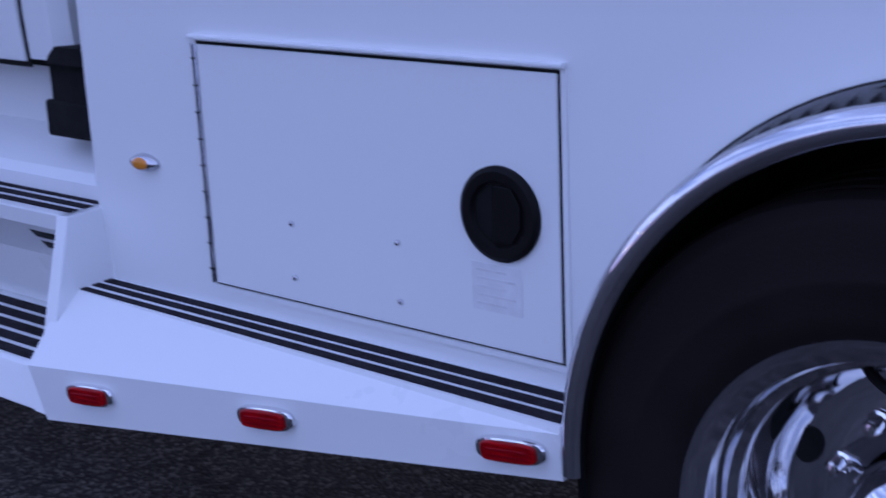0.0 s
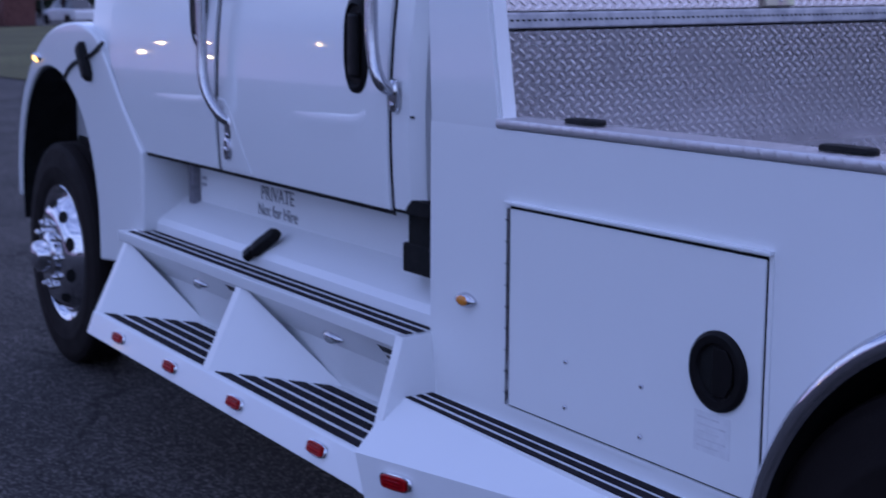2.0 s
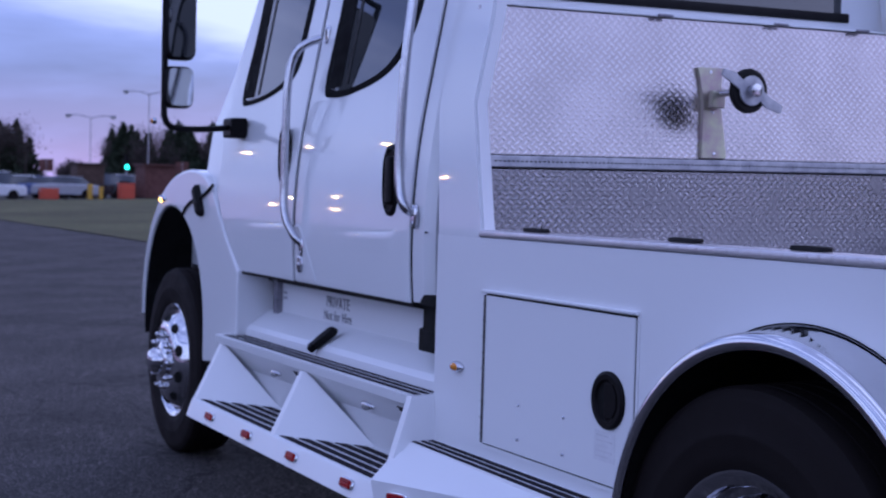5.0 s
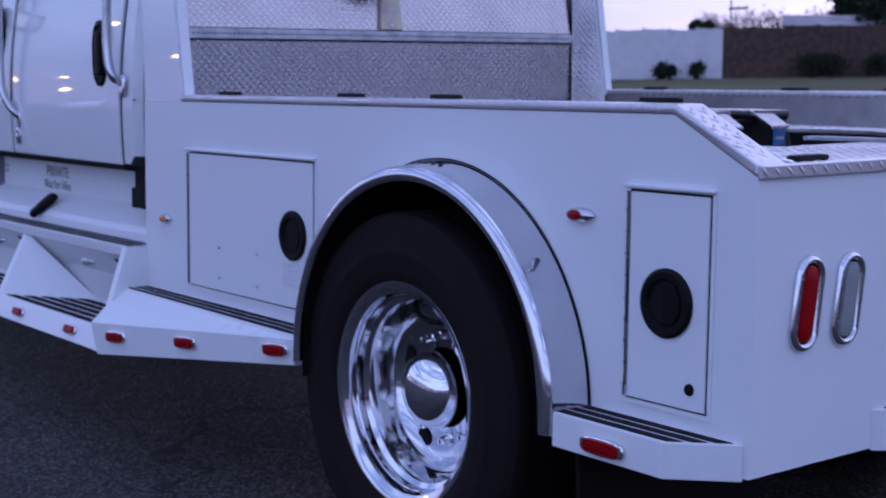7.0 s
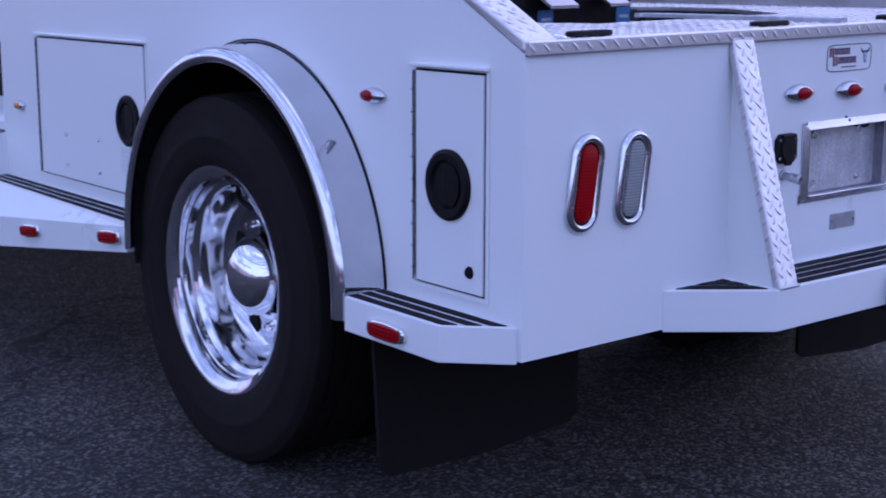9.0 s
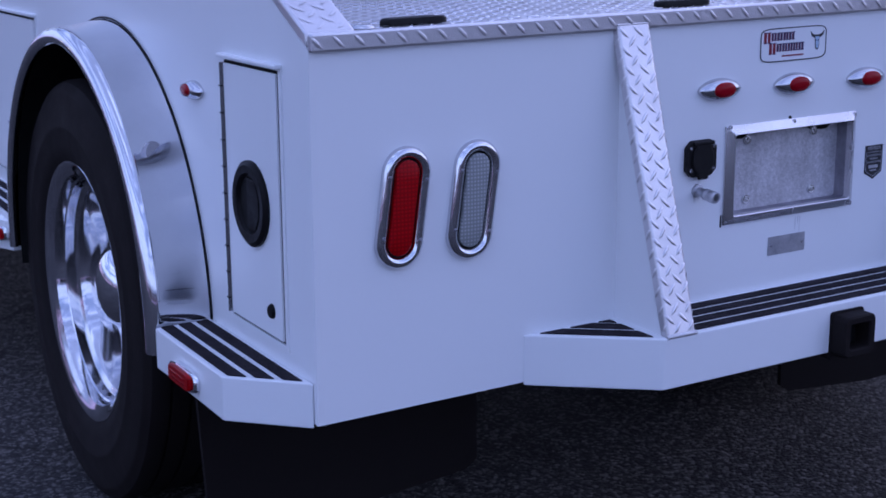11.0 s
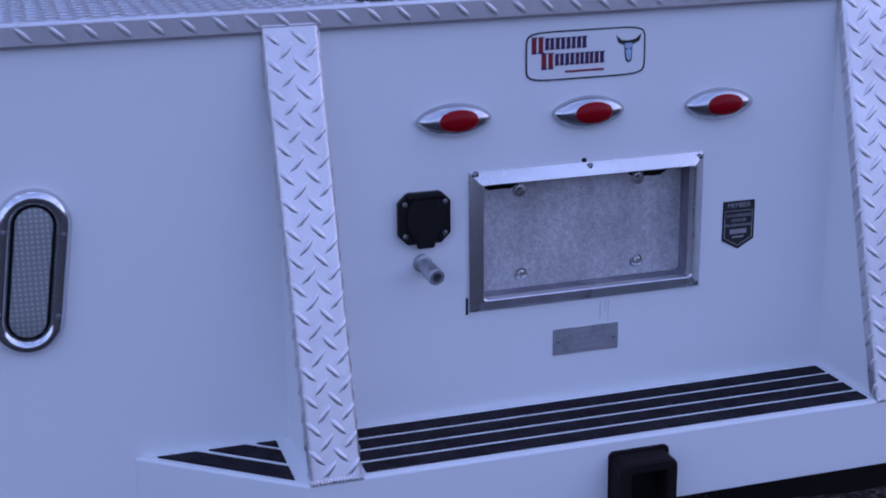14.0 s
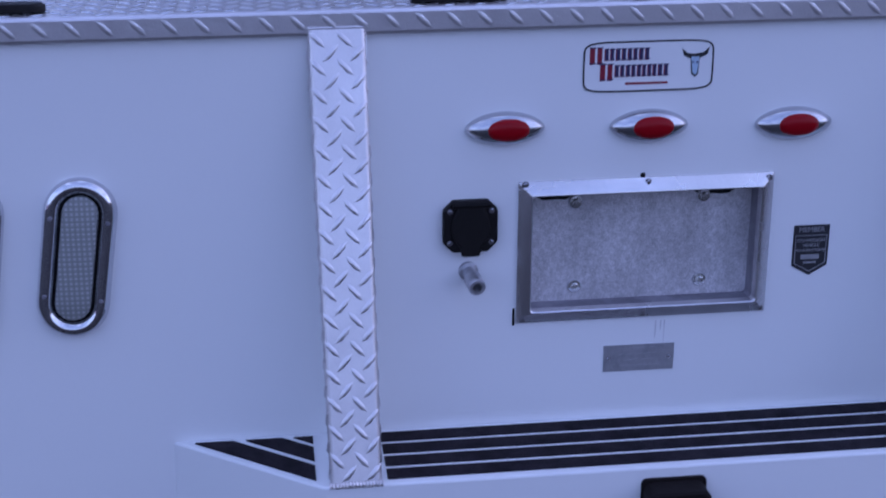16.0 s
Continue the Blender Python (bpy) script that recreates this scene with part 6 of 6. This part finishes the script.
for k in range(74):
    az = rng.uniform(0.236, 0.37)
    d = rng.uniform(140, 168)
    x, y = far_off(math.sqrt(1 - az * az), -az, d)
    spots.append((x, y, rng.uniform(4.2, 6.4), "pine" if rng.random() < 0.6 else "bare"))
woods("pine_woods", "dark mixed trees far across the field", 6, spots)
spots = []
for k in range(16):
    az = rng.uniform(0.19, 0.24)
    x, y = far_off(math.sqrt(1 - az * az), -az, rng.uniform(150, 170))
    spots.append((x, y, rng.uniform(2.0, 3.0), "bare"))
woods("scrub", "low bare scrub far across the field", 7, spots)


# fence behind the grass
def fence_run(p, q, width, mat, name, label, board=0.15):
    run = (Vector(q) - Vector(p)).length
    n = round(run / width)
    d = (Vector(q) - Vector(p)) / run
    for k in range(n):
        a = Vector(p) + d * width * k
        zb = gz(a.x, a.y)
        h = 3.30 + 0.05 * math.sin(k * 2.1)
        f = thing(name, (a.x, a.y, zb), label, "fence panel", "fence panels round the yard")
        turn = Matrix.Translation((a.x, a.y, zb)) @ Matrix.Rotation(math.atan2(d.y, d.x), 4, "Z")
        part("post", join(None, box((0.0, -0.07, 0), (0.14, 0.07, h + 0.08), 0.02), turn), mat, f)
        nb = max(1, round((width - 0.14) / board))
        step = (width - 0.14) / nb
        for i in range(nb):
            x0 = 0.14 + i * step
            part("board", join(None, box((x0, -0.02 + 0.012 * (i % 2), 0.06), (x0 + step + 0.004, 0.02 + 0.012 * (i % 2), h - 0.02 * (i % 3))), turn), mat, f, smooth=None)
        part("rail", join(None, box((0.14, 0.035, h * 0.78), (width, 0.07, h * 0.84)), turn), mat, f)


fence_run((79.2, -54.2), (61.47, -69.6), 1.75, VINYL, "fence_panel", "white vinyl fence panel between posts", 0.32)
fence_run((62.3, -68.95), (50.7, -78.5), 1.55, WOOD, "fence_panel", "brown stained board fence panel", 0.19)


def shrub(x, y, r, h, seed):
    rng = random.Random(seed)
    v, f, w, wf = [], [], [], []
    z = gz(x, y)
    for k in range(7):
        a = rng.uniform(0, 6.28)
        q = (x + math.cos(a) * r * 0.6, y + math.sin(a) * r * 0.6, z + h * rng.uniform(0.4, 0.9))
        trunk(w, wf, (x, y, z), q, 0.03, 0.01, 4)
        leafy(v, f, rng, q, 0.13, 60, (r * 0.33, h * 0.16))
    leafy(v, f, rng, (x, y, z + h * 0.45), 0.13, 160, (r * 0.42, h * 0.22))
    s = thing("shrub", (x, y, z), "dark rounded evergreen shrub before the fence", "shrub", "shrubs along the fence")
    mesh_of("stem", w, wf, BARK, s)
    mesh_of("foliage", v, f, NEEDLES, s)


def on_fence(t, off=1.0):
    p, q = Vector((80.0, -53.5)), Vector((51.5, -77.8))
    d = (q - p).normalized()
    return p + d * t + Vector((-d.y, d.x)) * -off


for i, (t, r, h) in enumerate(((19.9, 0.46, 1.0), (20.5, 0.42, 0.95), (22.2, 0.46, 1.0), (29.4, 0.9, 1.5), (30.6, 0.9, 1.4), (33.4, 0.8, 1.3), (36.2, 1.0, 1.6), (37.4, 0.8, 1.6))):
    p = on_fence(t)
    shrub(p.x, p.y, r, h, 20 + i)
spots = []
for k in range(24):
    p = on_fence(rng.uniform(32.5, 48), rng.uniform(-22, -4))
    spots.append((p.x, p.y, rng.uniform(6.5, 9.0), "pine"))
woods("evergreens", "dense dark evergreens at the end of the fence", 8, spots)
spots = []
for k in range(12):
    p = on_fence(rng.uniform(23, 37), rng.uniform(-30, -14))
    spots.append((p.x, p.y, rng.uniform(3.7, 4.7), "bare"))
for k in range(3):
    p = on_fence(21.4 + k * 0.5, -12)
    spots.append((p.x, p.y, 3.6 - 0.2 * (k % 2), "pine"))
woods("yard_trees", "bare and evergreen trees behind the fence", 9, spots)
p = on_fence(33.0, -9)
shed = thing("shed", (p.x, p.y, gz(p.x, p.y)), "low shed with a weathered grey metal roof behind the fence", "building")
turn = Matrix.Translation((p.x, p.y, gz(p.x, p.y))) @ Matrix.Rotation(math.atan2(-24.3, -28.5), 4, "Z")
part("wall", join(None, box((-5, -2.5, 0), (6, 2.5, 3.3)), turn), WOOD, shed)
part("roof", join(None, prism([(-3.0, 3.3), (3.0, 3.3), (0, 4.15)], "x", -5.3, 6.3), turn), ROOF, shed)


# poles
def utility_pole(x, y, h, label, seed):
    z = gz(x, y)
    s = thing("utility_pole", (x, y, z), label, "pole")
    part("shaft", tube(((x, y, z - 0.2), (x, y, z + h)), 0.055, 8), BARK, s)
    part("crossarm", box((x - 0.9, y - 0.9, z + h - 0.75), (x + 0.9, y - 0.75, z + h - 0.6)), BARK, s)
    for k in (-0.7, 0.0, 0.7):
        part("insulator", lathe(((0.05, 0), (0.05, 0.12), (0.01, 0.16)), Matrix.Translation((x + k, y - 0.82, z + h - 0.6)), 8), GALV, s)
    return s


p = on_fence(24.0, -14)
utility_pole(p.x, p.y, 5.7, "wooden utility pole behind the fence", 1)


def street_lamp(x, y, h, lit, turn, label, sides=(-1, 1)):
    z = gz(x, y)
    s = thing("street_lamp", (x, y, z), label, "street lamp", "street lamps")
    c, n = math.cos(turn), math.sin(turn)
    part("pole", tube(smoothed(((x, y, z - 0.1), (x, y, z + h * 0.6), (x, y, z + h)), 4), 0.042, 8), GALV, s)
    for k in sides:
        part("arm", tube(smoothed(((x, y, z + h - 0.1), (x + c * 0.8 * k, y + n * 0.8 * k, z + h + 0.12), (x + c * 1.5 * k, y + n * 1.5 * k, z + h + 0.12)), 4), 0.04, 6), GALV, s)
        hd = Matrix.Translation((x + c * 1.75 * k, y + n * 1.75 * k, z + h + 0.08)) @ Matrix.Rotation(turn, 4, "Z")
        head_ = part("lamp_head", join(None, box((-0.24, -0.12, 0.0), (0.24, 0.12, 0.10), 0.03), hd), GALV, s)
        part("lens", join(None, box((-0.19, -0.11, -0.16), (0.19, 0.11, 0.002), 0.05), hd), WARM if lit else CLEAR, head_)
    return s


for dx, dy, d, h in ((0.9632, -0.2611, 112, 7.8), (0.974, -0.224, 118, 6.2)):
    x, y = far_off(dx, dy, d)
    street_lamp(x, y, h, False, 1.35, "grey double-arm street lamp at the field's edge")
for az, el, d in ((19.5, 1.0, 60), (20.3, 1.9, 64), (22.2, 2.3, 66), (22.3, 0.9, 57), (23.2, 8.6, 58), (19.9, 7.6, 62), (17.4, 6.4, 60), (27.0, 3.1, 61)):
    x, y = 4.0 + d * math.cos(radians(az)), d * math.sin(radians(az))
    street_lamp(x, y, 1.4 + d * math.tan(radians(el)) - gz(x, y), True, 0.6, "lit street lamp with a warm head beside the road", (1,))


# parked vehicles and small things at the far edge
def car(x, y, turn, paint, tall):
    m = Matrix.Translation((x, y, gz(x, y))) @ Matrix.Rotation(turn, 4, "Z")
    c = thing("car", (x, y, gz(x, y)), "parked car seen far across the field", "car", "cars parked along the field")
    L, hw = 2.25, 0.88
    body = []
    for px, top, w in ((-L, 0.75, 0.74), (-L + 0.12, 0.92, 0.84), (-0.9, 0.98, hw), (0.9, 0.98, hw), (L - 0.25, 0.86, 0.84), (L, 0.62, 0.70)):
        body.append([(px, -w, 0.28), (px, -w, top - 0.08), (px, -w + 0.1, top), (px, w - 0.1, top), (px, w, top - 0.08), (px, w, 0.28)])
    part("body", join(None, loft(body), m), paint, c)
    roof = 1.46 + tall
    glass = [[(px, -w, z0), (px, -w + 0.16, z1), (px, w - 0.16, z1), (px, w, z0)] for px, w, z0, z1 in ((-1.75, 0.76, 0.93, 0.97), (-1.15, 0.80, 0.95, roof - 0.05), (0.35, 0.80, 0.95, roof - 0.02), (1.1, 0.76, 0.93, 0.98))]
    part("cabin_glass", join(None, loft(glass), m), PANE, c)
    part("roof", join(None, box((-1.2, -0.66, roof - 0.06), (0.35, 0.66, roof), 0.03), m), paint, c)
    for sx in (-1.4, 1.4):
        for sy in (-0.86, 0.86):
            w = part("wheel", lathe(((0.30, -0.1), (0.32, -0.06), (0.32, 0.06), (0.30, 0.1), (0.18, 0.09), (0.0005, 0.08)), m @ Matrix.Translation((sx, sy, 0.32)) @ Matrix.Rotation(math.pi / 2 * (-1 if sy > 0 else 1), 4, "X"), 16), TYRE, c)
    return c


for k, (az, d, paint, tall, turn) in enumerate(((0.128, 96, 1, 0.0, 1.3), (0.142, 95, 0, 0.1, 1.6), (0.160, 95, 0, 0.35, 1.5), (0.176, 97, 0, 0.1, 1.4), (0.192, 96, 4, 0.0, 1.6), (0.207, 96, 1, 0.0, 1.5), (0.217, 98, 3, 0.0, 1.55),
                                                (0.228, 97, 2, 0.2, 1.5), (0.243, 99, 0, 0.1, 1.6), (0.300, 98, 0, 0.2, 0.2), (0.112, 97, 3, 0.0, 1.5), (0.098, 97, 2, 0.2, 1.5))):
    x, y = far_off(math.sqrt(1 - az * az), -az, d)
    car(x, y, turn, PAINTS[paint], tall)


def placed_box(name, label, category, az, d, w, h, mat, depth=0.8, top=None):
    x, y = far_off(math.sqrt(1 - az * az), -az, d)
    z = gz(x, y)
    t = thing(name, (x, y, z), label, category)
    part("body", box((x - depth / 2, y - w / 2, z), (x + depth / 2, y + w / 2, z + h), 0.03), mat, t)
    if top:
        part("top", box((x - depth * 0.6, y - w * 0.58, z + h), (x + depth * 0.6, y + w * 0.58, z + h + 0.12), 0.03), top, t)
    return t


placed_box("barrier", "bright orange-red plastic barrier at the field's edge", "barrier", 0.2480, 93, 0.95, 1.0, ORANGE)
placed_box("barrier", "bright orange-red plastic barrier at the field's edge", "barrier", 0.198, 93, 1.1, 0.7, ORANGE)
placed_box("kiosk", "dark brown kiosk with a flat roof", "kiosk", 0.2225, 97, 1.8, 2.2, WOOD, 2.0, BARK)
placed_box("container", "rust-red sheet metal container", "container", 0.2665, 96, 2.0, 2.1, RUST, 2.5, RUST)
placed_box("bollard", "yellow painted steel bollard post", "bollard", 0.2245, 92, 0.28, 0.95, YELLOW, 0.3)
placed_box("bollard", "yellow painted steel bollard post", "bollard", 0.2315, 92, 0.22, 0.8, YELLOW, 0.3)
x, y = far_off(0.9688, -0.2478, 100)
z = gz(x, y)
signal = thing("traffic_light", (x, y, z), "traffic light showing green over the far road", "traffic light")
part("pole", tube(((x, y, z), (x, y, z + 2.6)), 0.06, 8), GALV, signal)
part("housing", box((x - 0.15, y - 0.18, z + 1.9), (x + 0.1, y + 0.18, z + 2.9), 0.03), PLASTIC, signal)
for k, mt in ((0, GREENLIT), (1, PLASTIC), (2, PLASTIC)):
    part("lens", lathe(((0.14, 0), (0.13, 0.03), (0.0005, 0.05)), Matrix.Translation((x - 0.15, y, z + 2.08 + 0.3 * k)) @ Matrix.Rotation(-math.pi / 2, 4, "Y"), 16), mt, signal)
for az, h, colr in ((0.196, 2.6, RUST), (0.284, 2.4, RUST)):
    x, y = far_off(math.sqrt(1 - az * az), -az, 98)
    z = gz(x, y)
    sg = thing("road_sign", (x, y, z), "red road sign on a post far away", "sign")
    part("post", tube(((x, y, z), (x, y, z + h)), 0.04, 6), GALV, sg)
    part("board", box((x - 0.03, y - 0.45, z + h - 0.8), (x + 0.0, y + 0.45, z + h), 0.01), colr, sg)


# unseen woods behind the walker, added to darken low reflections in the bulkhead
spots = []
for k in range(150):
    a = radians(rng.uniform(150, 285))
    d = rng.uniform(75, 105)
    spots.append((math.cos(a) * d, math.sin(a) * d, rng.uniform(6.0, 11.0), "pine" if rng.random() < 0.6 else "bare"))
woods("unseen_wood_edge", "unseen dark trees behind the walker, added to darken reflections", 11, spots)
# unseen trees on the open side, added to darken what the wheels mirror
spots = []
for k in range(110):
    a = radians(rng.uniform(34, 148))
    d = rng.uniform(78, 104)
    spots.append((math.cos(a) * d, math.sin(a) * d, rng.uniform(6.0, 10.0), "pine" if rng.random() < 0.5 else "bare"))
woods("unseen_wood_edge", "unseen dark trees beyond the lit road, added to darken reflections", 12, spots)
